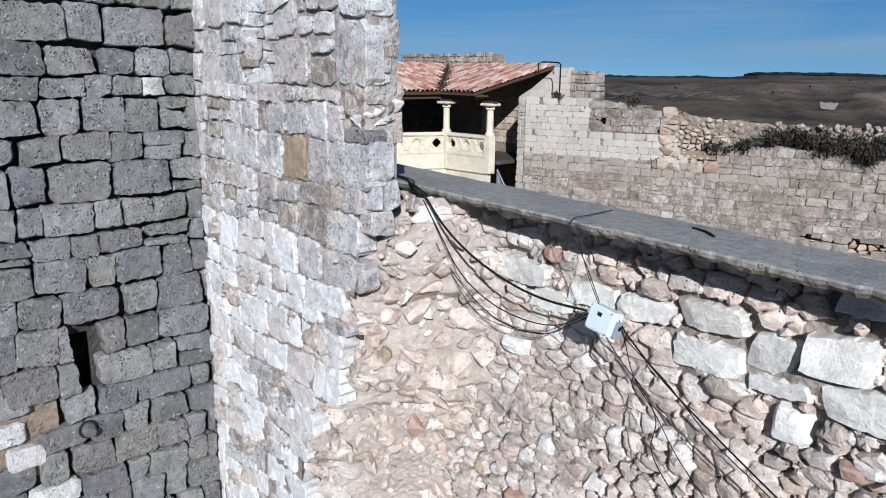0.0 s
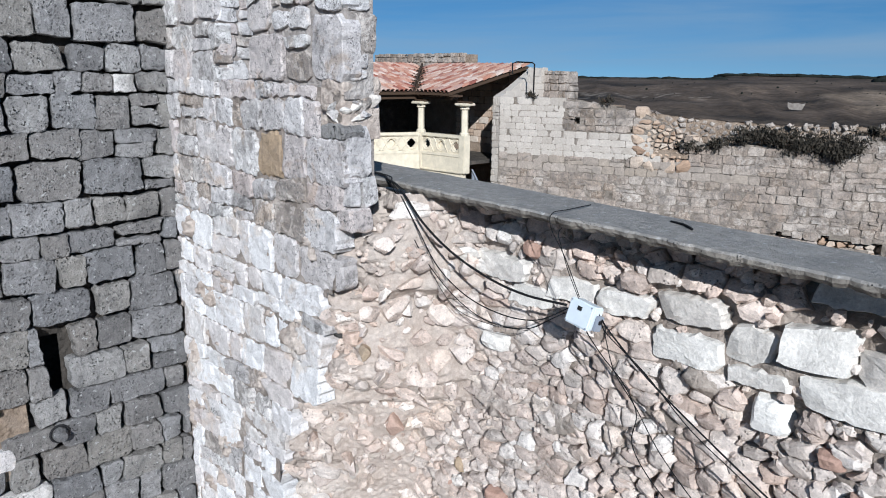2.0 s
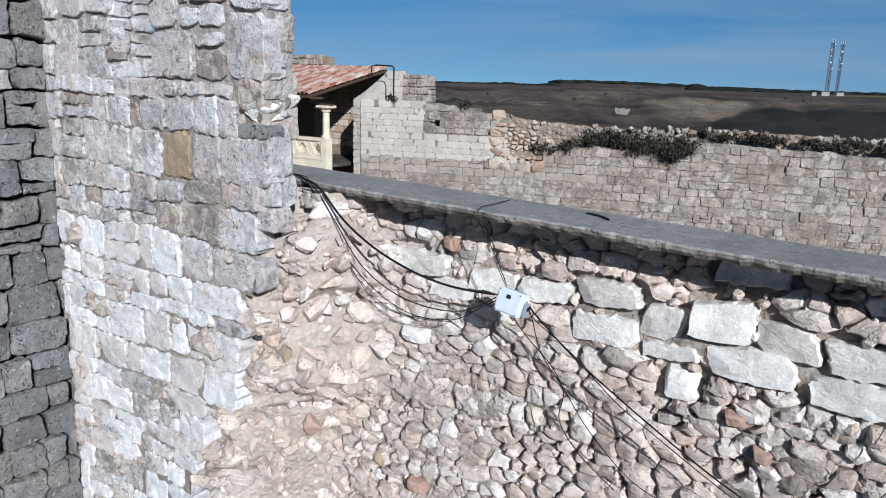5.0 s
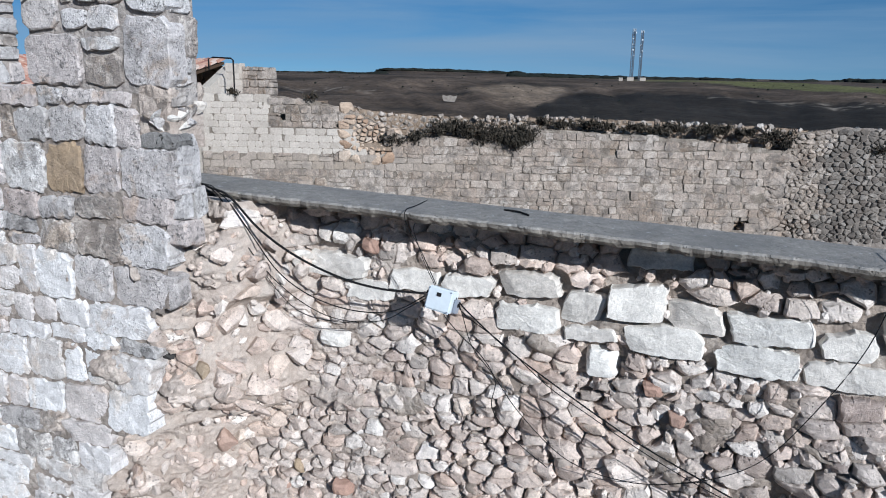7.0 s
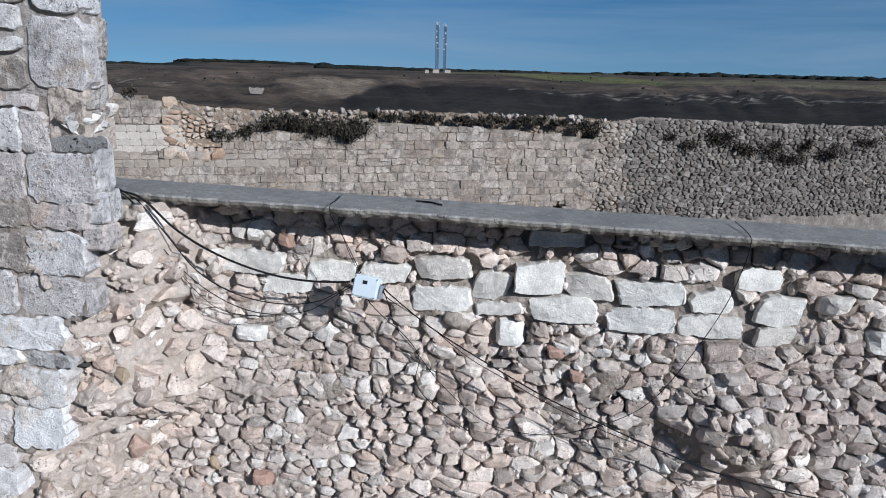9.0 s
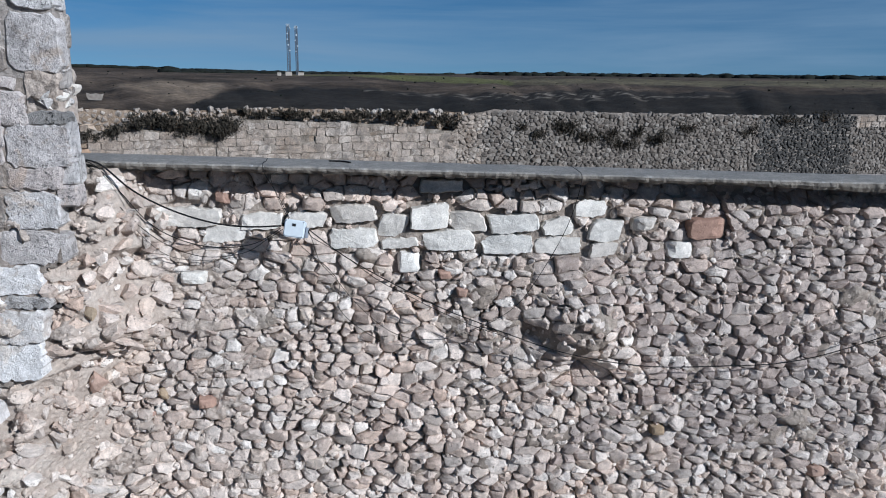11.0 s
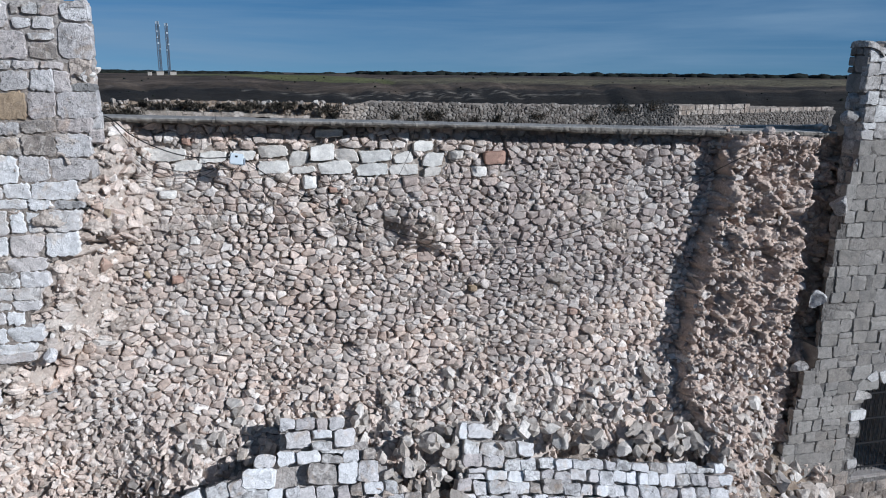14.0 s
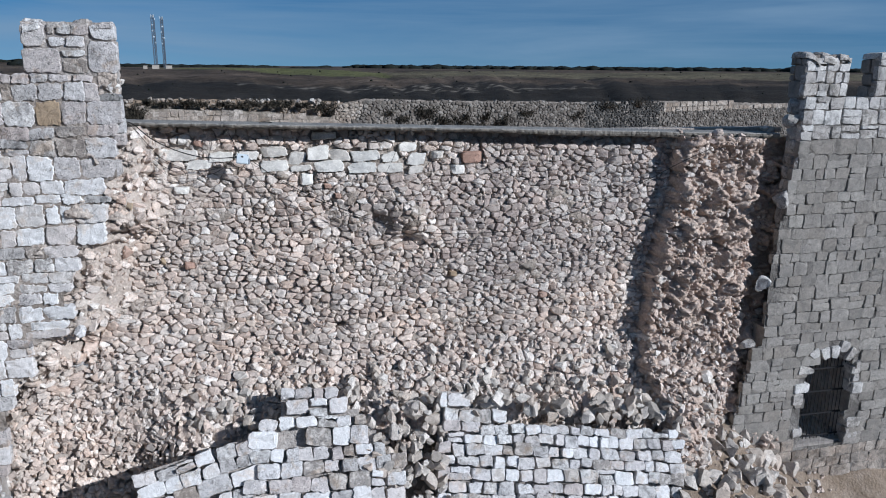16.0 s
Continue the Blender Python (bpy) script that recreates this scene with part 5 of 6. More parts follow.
for i in range(5200):
    a = rng.uniform(-37, 47)
    if 0.2 < a < 7.0 or (a < -27):
        if rng.random() < 0.96:
            continue
    if -1.2 < a < 0.2 and rng.random() < 0.6:
        continue
    mesa = -26 < a < -16
    r = rng.uniform(1600, 1760) if mesa else rng.uniform(1450, 2300) if a > 6 else rng.uniform(1350, 1600)
    x, y = r * math.sin(radians(a)), r * math.cos(radians(a))
    h, w = rng.uniform(4, 7.5) * (0.6 if a < 6 else 1.0) * (0.95 + 0.7 * n3(a * 1.3, 2, 2)), rng.uniform(9, 20)
    b, z = len(verts), terrain(x, y)
    top = [(x + w * math.cos(q) * rng.uniform(0.7, 1.1), y + w * math.sin(q) * rng.uniform(0.7, 1.1)) for q in (0, 1.05, 2.1, 3.14, 4.2, 5.2)]
    verts += [(p[0], p[1], z - 1) for p in top] + [(x + (p[0] - x) * 0.95, y + (p[1] - y) * 0.95, z + h * rng.uniform(0.4, 0.75)) for p in top] + [(x, y, z + h)]
    for k in range(6):
        j = (k + 1) % 6
        faces += [(b + k, b + j, b + 6 + j, b + 6 + k), (b + 6 + k, b + 6 + j, b + 12)]
WOODS = land_material("far dark woodland", [(0.3, (0.006, 0.008, 0.008)), (0.7, (0.020, 0.023, 0.017))], 0.12)
tagged(mesh_object("far_woods", verts, faces, WOODS), "dark woodland along the far skyline", "woods", kind="stuff")

# scattered bushes on the plain
verts, faces = [], []
for i in range(150):
    a, r = rng.uniform(-36, 46), rng.uniform(560, 1050)
    x, y = r * math.sin(radians(a)), r * math.cos(radians(a))
    w, b, z = rng.uniform(0.3, 1.0) if rng.random() < 0.85 else rng.uniform(1.0, 2.0), len(verts), terrain(x, y)
    top = [(x + w * math.cos(q) * rng.uniform(0.6, 1.2), y + w * math.sin(q) * rng.uniform(0.6, 1.2)) for q in (0, 1.25, 2.5, 3.8, 5.0)]
    verts += [(p[0], p[1], z - 0.5) for p in top] + [(x + (p[0] - x) * 0.8, y + (p[1] - y) * 0.8, z + w * rng.uniform(0.5, 1.0)) for p in top] + [(x, y, z + w * 1.1)]
    for k in range(5):
        j = (k + 1) % 5
        faces += [(b + k, b + j, b + 5 + j, b + 5 + k), (b + 5 + k, b + 5 + j, b + 10)]
tagged(mesh_object("far_bushes", verts, faces, WOODS), "scattered dark bushes on the heath", "bushes", kind="stuff")


# twin lattice masts with a hut
def mast(x, y, z, h, w):
    thing = tagged(new("radio_mast"), "tall galvanised lattice radio mast on the plateau", "mast", "radio masts")
    legs = [(x - w, y - w), (x + w, y - w), (x, y + w)]
    for lx, ly in legs:
        part("leg", tube_bm([(lx, ly, z), (lx, ly, z + h)], 0.5, 5), MASTGREY, thing)
    n = 16
    for i in range(n):
        z0, z1 = z + h * i / n, z + h * (i + 1) / n
        bm = bmesh.new()
        for k in range(3):
            p, q = legs[k], legs[(k + 1) % 3]
            tube_bm([(p[0], p[1], z0), (q[0], q[1], z1)], 0.24, 4, bm)
            tube_bm([(p[0], p[1], z1), (q[0], q[1], z1)], 0.24, 4, bm)
        part("brace", bm, MASTGREY, thing)
    for k in range(5):
        a = rng.uniform(3.4, 6.0)
        cz = z + h * (0.93 - 0.11 * k)
        part("antenna_dish", tube_bm([(x + math.cos(a) * (w + 0.2), y + math.sin(a) * (w + 0.2), cz), (x + math.cos(a) * (w + 1.0), y + math.sin(a) * (w + 1.0), cz)], 1.1, 12), BOXMAT, thing, "white antenna dish")
    for k in range(3):
        part("antenna_panel", box_bm(x + (k - 1) * 2.0 - 0.25, x + (k - 1) * 2.0 + 0.25, y - w - 0.8, y - w - 0.5, z + h - 3.4, z + h + 0.6), BOXMAT, thing, "white antenna panel")


MB = Vector((1150 * math.sin(radians(-7.1)), 1150 * math.cos(radians(-7.1)), 0))
mz = terrain(MB.x, MB.y)
mast(MB.x - 3.5, MB.y, mz, 74, 2.2)
mast(MB.x + 7.5, MB.y + 8, mz, 72, 1.7)
for dx, w, h in ((-18, 5, 4), (-4, 9, 5), (14, 8, 4.5)):
    hut = tagged(new("equipment_hut"), "small pale equipment hut at the foot of the masts", "hut", "equipment huts")
    part("wall", box_bm(MB.x + dx - w / 2, MB.x + dx + w / 2, MB.y - 8, MB.y - 3, mz - 1, mz + h, 0.1), ASHLAR, hut)
    part("roof", box_bm(MB.x + dx - w / 2 - 0.4, MB.x + dx + w / 2 + 0.4, MB.y - 8.4, MB.y - 2.6, mz + h + 0.02, mz + h + 0.5, 0.1), SLAB, hut)

apron = sheet("earth_slope", -5.0, 16.0, 0.0, 9.0, 0.15, lambda u, v: (u, 0.3 - v, apron_z(u, 0.3 - v)), EARTH)
tagged(apron, "dry brown earth slope littered with rubble", "earth", kind="structure")

# ---------------------------------------------------------------- courtyard wall
CW0 = Vector((-15.4, 16.17))
CWD = Vector((0.941, 0.339)).normalized()
CWN = Vector((CWD.y, -CWD.x))
LEN = 62.0


def court_place(u, v, w):
    p = CW0 + CWD * u + CWN * w
    return (p.x, p.y, v)


def court_top(u):
    return pick(u, [(0, 0.76), (2.5, 0.76), (4.0, 0.60), (5.2, 0.34), (5.8, 0.02), (6.7, -0.40), (7.5, -0.66), (8.7, -0.5), (9.8, -0.7), (11.2, -0.15), (14.5, -0.34), (17, -0.46),
                    (20.2, -0.8), (20.5, -0.2), (21, -0.12), (22, 0.05), (26, -0.1), (31, -0.22), (37, -0.38), (44, -0.42), (56, -0.8), (62, -0.9)]) + 0.05 * n3(u * 2.2, 0, 4)


def core_top(u):
    """The core that stands higher, behind the lost facing."""
    return pick(u, [(4.5, 0.3), (5.0, 0.40), (6.6, 0.24), (9.4, 0.10), (13.4, 0.16), (17.4, 0.05), (20.5, -0.05), (21.2, -0.1)]) + 0.06 * n3(u * 3, 2, 4)


def to_court(bm):
    bmesh.ops.transform(bm, matrix=Matrix(((CWD.x, -CWN.x, 0, CW0.x), (CWD.y, -CWN.y, 0, CW0.y), (0, 0, 1, 0), (0, 0, 0, 1))), verts=bm.verts)
    return bm


# putlog holes and gaps where stones fell out
HOLES = [(2.8, 0.0), (4.84, -0.27), (7.98, -1.57), (14.3, -0.98), (19.1, -1.23)]


def eaten(u, v):
    """The strip at the foot where the facing has crumbled away."""
    w = n3(u * 1.3, 0.3, 8) + 0.5 * n3(u * 4, 1.3, 8)
    return (9.4 < u < 12.4 or 18.7 < u < 21.6) and abs(v + 3.42 + 0.1 * w) < 0.16 + 0.14 * w
wall_courtyard = tagged(sheet("wall_courtyard", 0, 21.45, -6.5, 0.78, 0.11, lambda u, v: court_place(u, min(v, court_top(u) - 0.03), -0.008 + 0.022 * n3(u * 3, v * 3, 2) - 0.32 * step(5.2, 5.8, u) * (1 - step(6.4, 6.9, u)) * step(-1.5, -0.8, v)), COURTJOINT, keep=lambda u, v: not eaten(u, v) and not any(abs(u - a) < 0.12 and abs(v - b) < 0.10 for a, b in HOLES)), "ruined courtyard wall of mixed ashlar and rubble", "wall", kind="structure")
part("wall_body", to_court(box_bm(0.1, LEN, 0.36, 1.3, -6.5, -1.0)), EARTH, wall_courtyard)
part("wall_body", to_court(box_bm(0.1, 4.3, 0.36, 0.9, -1.0, 0.55)), EARTH, wall_courtyard)
sheet("core_face", 4.6, 21.2, -0.9, 0.45, 0.1, lambda u, v: court_place(u, min(v, core_top(u) - 0.05), -0.75 + 0.08 * n3(u * 3, v * 3, 2)), EARTH, wall_courtyard)
part("wall_ledge", to_court(box_bm(4.8, 21.0, 0.06, 0.8, -1.1, -0.85)), EARTH, wall_courtyard)
sheet("rubble_bed", 21.45, LEN, -6.5, 0.1, 0.15, lambda u, v: court_place(u, min(v, court_top(u) - 0.03), -0.02 + 0.02 * n3(u * 3, v * 3, 2)), FILL, wall_courtyard)
court = Pieces(wall_courtyard, COURT)
tan = Pieces(wall_courtyard, TANSTONE)
dull = Pieces(wall_courtyard, GREYRUBBLE)
black = Pieces(wall_courtyard, DARKRUBBLE)
LOWER = stone_material("worn tan ashlar", [(0.0, (0.34, 0.295, 0.255)), (0.5, (0.42, 0.37, 0.325)), (1.0, (0.38, 0.325, 0.27))], (0.18, 0.16, 0.14), (0.48, 0.64), 0.6, 0.7, speck=0.4)
def neat(u, v):
    """Where the wall was refaced with small clean ashlar."""
    return (u < 2.35 and v > -1.28) or (u < 5.55 + 0.35 * (v < -0.95) and -1.28 < v < -0.42)


for poly in courses(0, 6.2, -1.28, 0.76, (0.20, 0.235), (0.26, 0.42), rng, 0.002, 0.004, 0.0, 0.004):
    u, v = centre(poly)
    if neat(u, v) and v + 0.08 < court_top(u):
        mesh_object("ashlar_block", *stone_geometry(poly, court_place, rng, 0.12, 0.006, 0.16, 0.002, 0.01, 0.002, flat=True), ASHLAR, wall_courtyard, "", False)
for poly in courses(0, 20.4, -3.9, 0.8, (0.20, 0.32), (0.24, 0.56), rng, 0.008, 0.024, 0.14, 0.05):
    u, v = centre(poly)
    if v + 0.1 > court_top(u) or eaten(u, v) or any(abs(u - a) < 0.16 and abs(v - b) < 0.13 for a, b in HOLES):
        continue
    if neat(u, v) or 5.2 < u < 6.5 and v > -1.2:
        continue
    lower = v < -1.35 and u < 9
    geo = stone_geometry(poly, court_place, rng, 0.12, rng.uniform(0.006, 0.018) if lower else rng.uniform(0.008, 0.035), 0.08, 0.016, 0.09, 0.012, flat=True)
    own = court.count < 300 and u < 12 and v > -1.75
    court.add(geo, own, LOWER if lower else None)
seeds = scatter(20.2, 61.5, -4.2, 0.1, 0.25, 0.155, rng)
for poly, (u, v) in zip(cells(seeds, 0.80, 1.35), seeds):
    if poly:
        poly = [(a, max(-4.2, min(b, court_top(a) + 0.04))) for a, b in poly]
        if v > -4.0 and v + 0.05 < court_top(u) and not (u > 44 and v > -1.1):
            side_of = u + 0.8 * n3(u * 0.7, v * 1.4, 5)
            # stones from 37 to 43.8 m are coloured near black as a cast shadow
            lot = court if side_of < 21.6 else black if 37 < side_of < 43.8 else dull
            lot.add(stone_geometry(shrink(poly, rng.uniform(0.0, 0.03)), court_place, rng, 0.1, rng.uniform(0.02, 0.08), 0.12, 0.015, 0.3, 0.02), False)
behind = lambda u, v, w: court_place(u, v, w - 0.78)
seeds = scatter(4.8, 21.0, -0.9, 0.4, 0.26, 0.17, rng)
for poly, (u, v) in zip(cells(seeds, 0.8, 1.2), seeds):
    if poly and v + 0.05 < core_top(u):
        poly = [(a, min(b, core_top(a) + 0.04)) for a, b in poly]
        court.add(stone_geometry(shrink(poly, 0.03), behind, rng, 0.1, rng.uniform(0.05, 0.12), 0.12, 0.015, 0.4, 0.02), False)
patchy = lambda u, v, w: court_place(u, v, w - 0.02 - 0.25 * step(5.2, 5.9, u) * step(-1.4, -0.6, v))
seeds = scatter(5.2, 6.6, -1.2, 0.3, 0.2, 0.16, rng)
for poly, (u, v) in zip(cells(seeds, 0.6, 1.2), seeds):
    if poly and v + 0.05 < court_top(u):
        tan.add(stone_geometry(shrink(poly, 0.03), patchy, rng, 0.25, rng.uniform(0.03, 0.1), 0.12, 0.015, 0.4, 0.02), False)
for poly in courses(44.0, 61.5, -1.2, 0.0, (0.28, 0.36), (0.4, 0.7), rng, 0.02, 0.02, 0.08, 0.03):
    u, v = centre(poly)
    if v < court_top(u) - 0.05:
        court.add(stone_geometry(poly, court_place, rng, 0.1, 0.05, 0.16, 0.015, 0.05, 0.02, flat=True), False)
sunk = lambda u, v, w: court_place(u, v, w - 0.2)
for a, b in ((9.3, 12.5), (18.6, 21.7)):
    seeds = scatter(a, b, -3.8, -3.1, 0.26, 0.17, rng)
    for poly, (u, v) in zip(cells(seeds, 0.8, 1.2), seeds):
        if poly and rng.random() < 0.8:
            tan.add(stone_geometry(shrink(poly, 0.02), sunk, rng, 0.15, rng.uniform(0.02, 0.09), 0.1, 0.015, 0.4, 0.02), False)
tan.close("broken_tan_stones")
court.close("courtyard_stones")
dull.close("grey_rubble")
black.close("blackened_rubble")

# ---------------------------------------------------------------- shrubs on the courtyard wall
def shrub(u, v, w, size, n, label="dark dry shrub growing on the ruined wall top"):
    """Twigs and many small leaf blades in an uneven crown."""
    thing = tagged(new("shrub"), label, "shrub", "wall shrubs")
    base = Vector(court_place(u, v, w))
    bm = bmesh.new()
    tips = []
    for i in range(9):
        a, e = rng.uniform(0, 6.28), rng.uniform(-0.1, 1.3)
        tip = base + Vector((math.cos(a) * math.cos(e) * size * 1.5, math.sin(a) * math.cos(e) * size * 0.7, math.sin(e) * size * 0.8)) * rng.uniform(0.6, 1.1)
        tube_bm([base, base.lerp(tip, 0.5) + Vector((0, 0, 0.03)), tip], [0.018, 0.012, 0.005], 4, bm)
        tips.append(tip)
    part("stem", bm, WOOD, thing)
    vs, fs = [], []
    for i in range(n):
        t = rng.choice(tips)
        c = base.lerp(t, rng.uniform(0.35, 1.1)) + Vector((rng.gauss(0, 0.16), rng.gauss(0, 0.12), rng.gauss(0, 0.13))) * size * 1.2
        q = Euler((rng.uniform(0, 6.3), rng.uniform(0, 6.3), rng.uniform(0, 6.3))).to_matrix()
        s = rng.uniform(0.03, 0.075)
        b = len(vs)
        vs += [c + q @ Vector(k) * s for k in ((-1, 0, 0), (0, -0.35, 0.1), (1.2, 0, 0.2), (0, 0.35, 0.1))]
        fs.append((b, b + 1, b + 2, b + 3))
    mesh_object("foliage", vs, fs, SHRUB, thing, "", False)


for u, v, s, n in ((6.7, -0.75, 0.34, 420), (7.4, -0.60, 0.4, 500), (8.2, -0.40, 0.46, 700), (8.9, -0.32, 0.50, 800), (9.5, -0.45, 0.62, 1500), (10.2, -0.62, 0.72, 2200), (10.8, -0.7, 0.66, 1700), (11.1, -0.4, 0.5, 1000), (11.7, -0.06, 0.40, 600),
                   (12.6, -0.08, 0.42, 640), (13.4, -0.12, 0.40, 600), (14.2, -0.15, 0.40, 600), (15.0, -0.18, 0.42, 640), (15.8, -0.20, 0.42, 640), (16.6, -0.22, 0.44, 700), (17.4, -0.22, 0.46, 720), (18.2, -0.26, 0.46, 720), (19.0, -0.30, 0.5, 800), (19.7, -0.42, 0.5, 800), (20.2, -0.6, 0.36, 420)):
    k = rng.uniform(0.55, 1.1) if u > 11.2 else 1.0
    shrub(u + rng.uniform(-0.2, 0.2), v - 0.05, 0.0 if v < -0.35 else -0.25, s * k, int(n * k))
for u, v, s, n in ((25.3, -1.0, 0.7, 1300), (28.6, -1.7, 0.6, 900), (30.6, -1.5, 0.6, 900), (23.3, -0.85, 0.4, 360), (24.1, -1.15, 0.46, 480), (26.6, -1.45, 0.6, 700), (27.7, -1.35, 0.6, 700), (29.3, -1.2, 0.5, 500), (32.1, -1.0, 0.5, 460), (36.2, -1.3, 0.6, 460), (38.7, -0.8, 0.7, 500), (41.4, -0.8, 0.7, 500), (1.2, 0.78, 0.2, 140), (3.9, 0.65, 0.25, 160)):
    shrub(u, v, 0.06, s, n, "dark dry shrub rooted in the wall face")

for i in range(36):
    u = rng.uniform(7.5, 21.0)
    s = rng.uniform(0.07, 0.16)
    ob = new("loose_stone", rng.choice(ROCKS))
    ob.matrix_world = Matrix.LocRotScale(court_place(u, max(court_top(u), core_top(u) - 0.25 * rng.random()) + s * 0.05, rng.uniform(-0.75, -0.3)), Euler([rng.uniform(0, 6.3) for _ in range(3)]), (s * 1.2, s, s * 0.8))
    tagged(ob, "loose weathered stone on the ruined wall top", "stone", "wall top stones")

# ---------------------------------------------------------------- gallery building in the courtyard
gallery = tagged(new("gallery_building"), "courtyard gallery with a red clay tile roof and cream stone balustrade", "building")
EX, EY, EZ, TX, TY2, TZ = -17.75, 14.15, 0.90, -21.95, 18.35, 1.86     # valley foot and head
RX = -15.95                                                             # verge of the rear wing
tile_bm = bmesh.new()
rings = []
for k, (l, r) in enumerate(((0.0, 0.115), (0.46, 0.090))):
    rings.append([tile_bm.verts.new((r * math.cos(math.pi * i / 6), l, r * 0.85 * math.sin(math.pi * i / 6))) for i in range(7)])
low = [tile_bm.verts.new((v.co.x * 0.82, v.co.y, v.co.z * 0.8 - 0.004)) for v in rings[0]]
for i in range(6):
    tile_bm.faces.new((rings[0][i], rings[0][i + 1], rings[1][i + 1], rings[1][i]))
    tile_bm.faces.new((low[i], low[i + 1], rings[0][i + 1], rings[0][i]))
tile_me = bpy.data.meshes.new("roof_tile")
tile_bm.to_mesh(tile_me)
tile_bm.free()
tile_me.materials.append(ROOFTILE)
slope = math.atan2(TZ - EZ, TY2 - EY)


def roof_tiles(frame_m, u0, u1, length, keep, cap):
    """Rows of barrel tiles on a plane: u along the eave, v up the slope. Past the cap they are joined."""
    vs, fs, count = [], [], 0
    co, fa = [v.co.copy() for v in tile_me.vertices], [tuple(q.vertices) for q in tile_me.polygons]
    u = u0
    while u < u1:
        v = -0.08
        while v < length - 0.3:
            if keep(u, v):
                m = frame_m @ pose(u + rng.uniform(-0.012, 0.012), v, 0.015 + rng.uniform(0, 0.012), rng.uniform(3.0, 5.0), rng.uniform(-4, 4), rng.uniform(-2.5, 2.5))
                if count < cap:
                    ob = new("roof_tile", tile_me)
                    ob.parent, ob.matrix_basis = gallery, m
                    count += 1
                else:
                    b = len(vs)
                    vs += [m @ c for c in co]
                    fs += [tuple(i + b for i in f) for f in fa]
            v += 0.36
        u += 0.21
    if vs:
        tagged(mesh_object("roof_tiles", vs, fs, ROOFTILE, gallery), kind="stuff")


rear = Matrix.Translation((0, EY, EZ)) @ Matrix.Rotation(slope, 4, "X")
roof_tiles(rear, -21.9, RX - 0.05, (TY2 - EY) / math.cos(slope), lambda u, v: u > EX - v * math.cos(slope) + 0.12, 290)
wing = Matrix.Translation((EX, 0, EZ)) @ Matrix.Rotation(radians(90), 4, "Z") @ Matrix.Rotation(slope, 4, "X")
roof_tiles(wing, 8.0, 18.2, (EX - TX) / math.cos(slope), lambda u, v: u < EY + v * math.cos(slope) - 0.12, 0)
mesh_object("roof_deck", [(EX, EY, EZ - 0.02), (RX, EY, EZ - 0.02), (RX, TY2, TZ - 0.02), (TX, TY2, TZ - 0.02), (EX, 8, EZ - 0.02), (TX, 8, TZ - 0.02),
                          (EX, EY, EZ - 0.12), (RX, EY, EZ - 0.12), (RX, TY2, TZ - 0.12), (TX, TY2, TZ - 0.12), (EX, 8, EZ - 0.12), (TX, 8, TZ - 0.12)],
            [(0, 1, 2, 3), (0, 3, 5, 4), (9, 8, 7, 6), (10, 11, 9, 6), (0, 6, 7, 1), (1, 7, 8, 2), (4, 10, 6, 0)], WOOD, gallery, "", False)
part("valley_gutter", tube_bm([(EX, EY - 0.1, EZ + 0.06), (TX, TY2 - 0.05, TZ + 0.08)], 0.045, 6), WOOD, gallery, "dark valley gutter")
for i in range(10):
    x = EX + 0.1 + i * 0.2
    part("rafter", box_bm(x, x + 0.07, EY + 0.05, EY + 0.5, EZ - 0.16, EZ - 0.10), WOOD, gallery)
part("eave_beam", box_bm(EX - 0.1, RX, EY + 0.24, EY + 0.42, EZ - 0.26, EZ - 0.08), WOOD, gallery)
part("eave_beam", box_bm(EX - 0.35, EX - 0.15, 8, EY + 0.3, EZ - 0.28, EZ - 0.10), WOOD, gallery)
rear_wall = Pieces(gallery, TANSTONE, "wall_stone")
gp = lambda u, v, w: (u, 18.42 - w, v)
part("back_wall", box_bm(-22.5, -15.6, 18.44, 18.9, -6.5, 1.7), EARTH, gallery)
for poly in courses(-19.9, -15.9, -1.25, 1.5, (0.24, 0.3), (0.3, 0.55), rng, 0.010, 0.012, 0.05, 0.015):
    rear_wall.add(stone_geometry(poly, gp, rng, 0.05, 0.015, 0.14, 0.006, 0.03, 0.004, flat=True), True)
rear_wall.close()
part("floor", box_bm(-22, -16.3, 14.8, 18.4, -1.75, -1.62), DIRT_SHADE, gallery)
part("wing_wall", box_bm(-22.4, -22.0, 6, 18.4, -6.5, 1.6), DIRT_SHADE, gallery)
part("wing_floor", box_bm(-22, -19.6, 8, 14.3, -1.75, -1.62), DIRT_SHADE, gallery)
# balustrade along two sides, meeting at the inner corner
P1, P2, P0 = Vector((-17.70, 14.42)), Vector((-15.52, 14.50)), Vector((-18.95, 11.6))


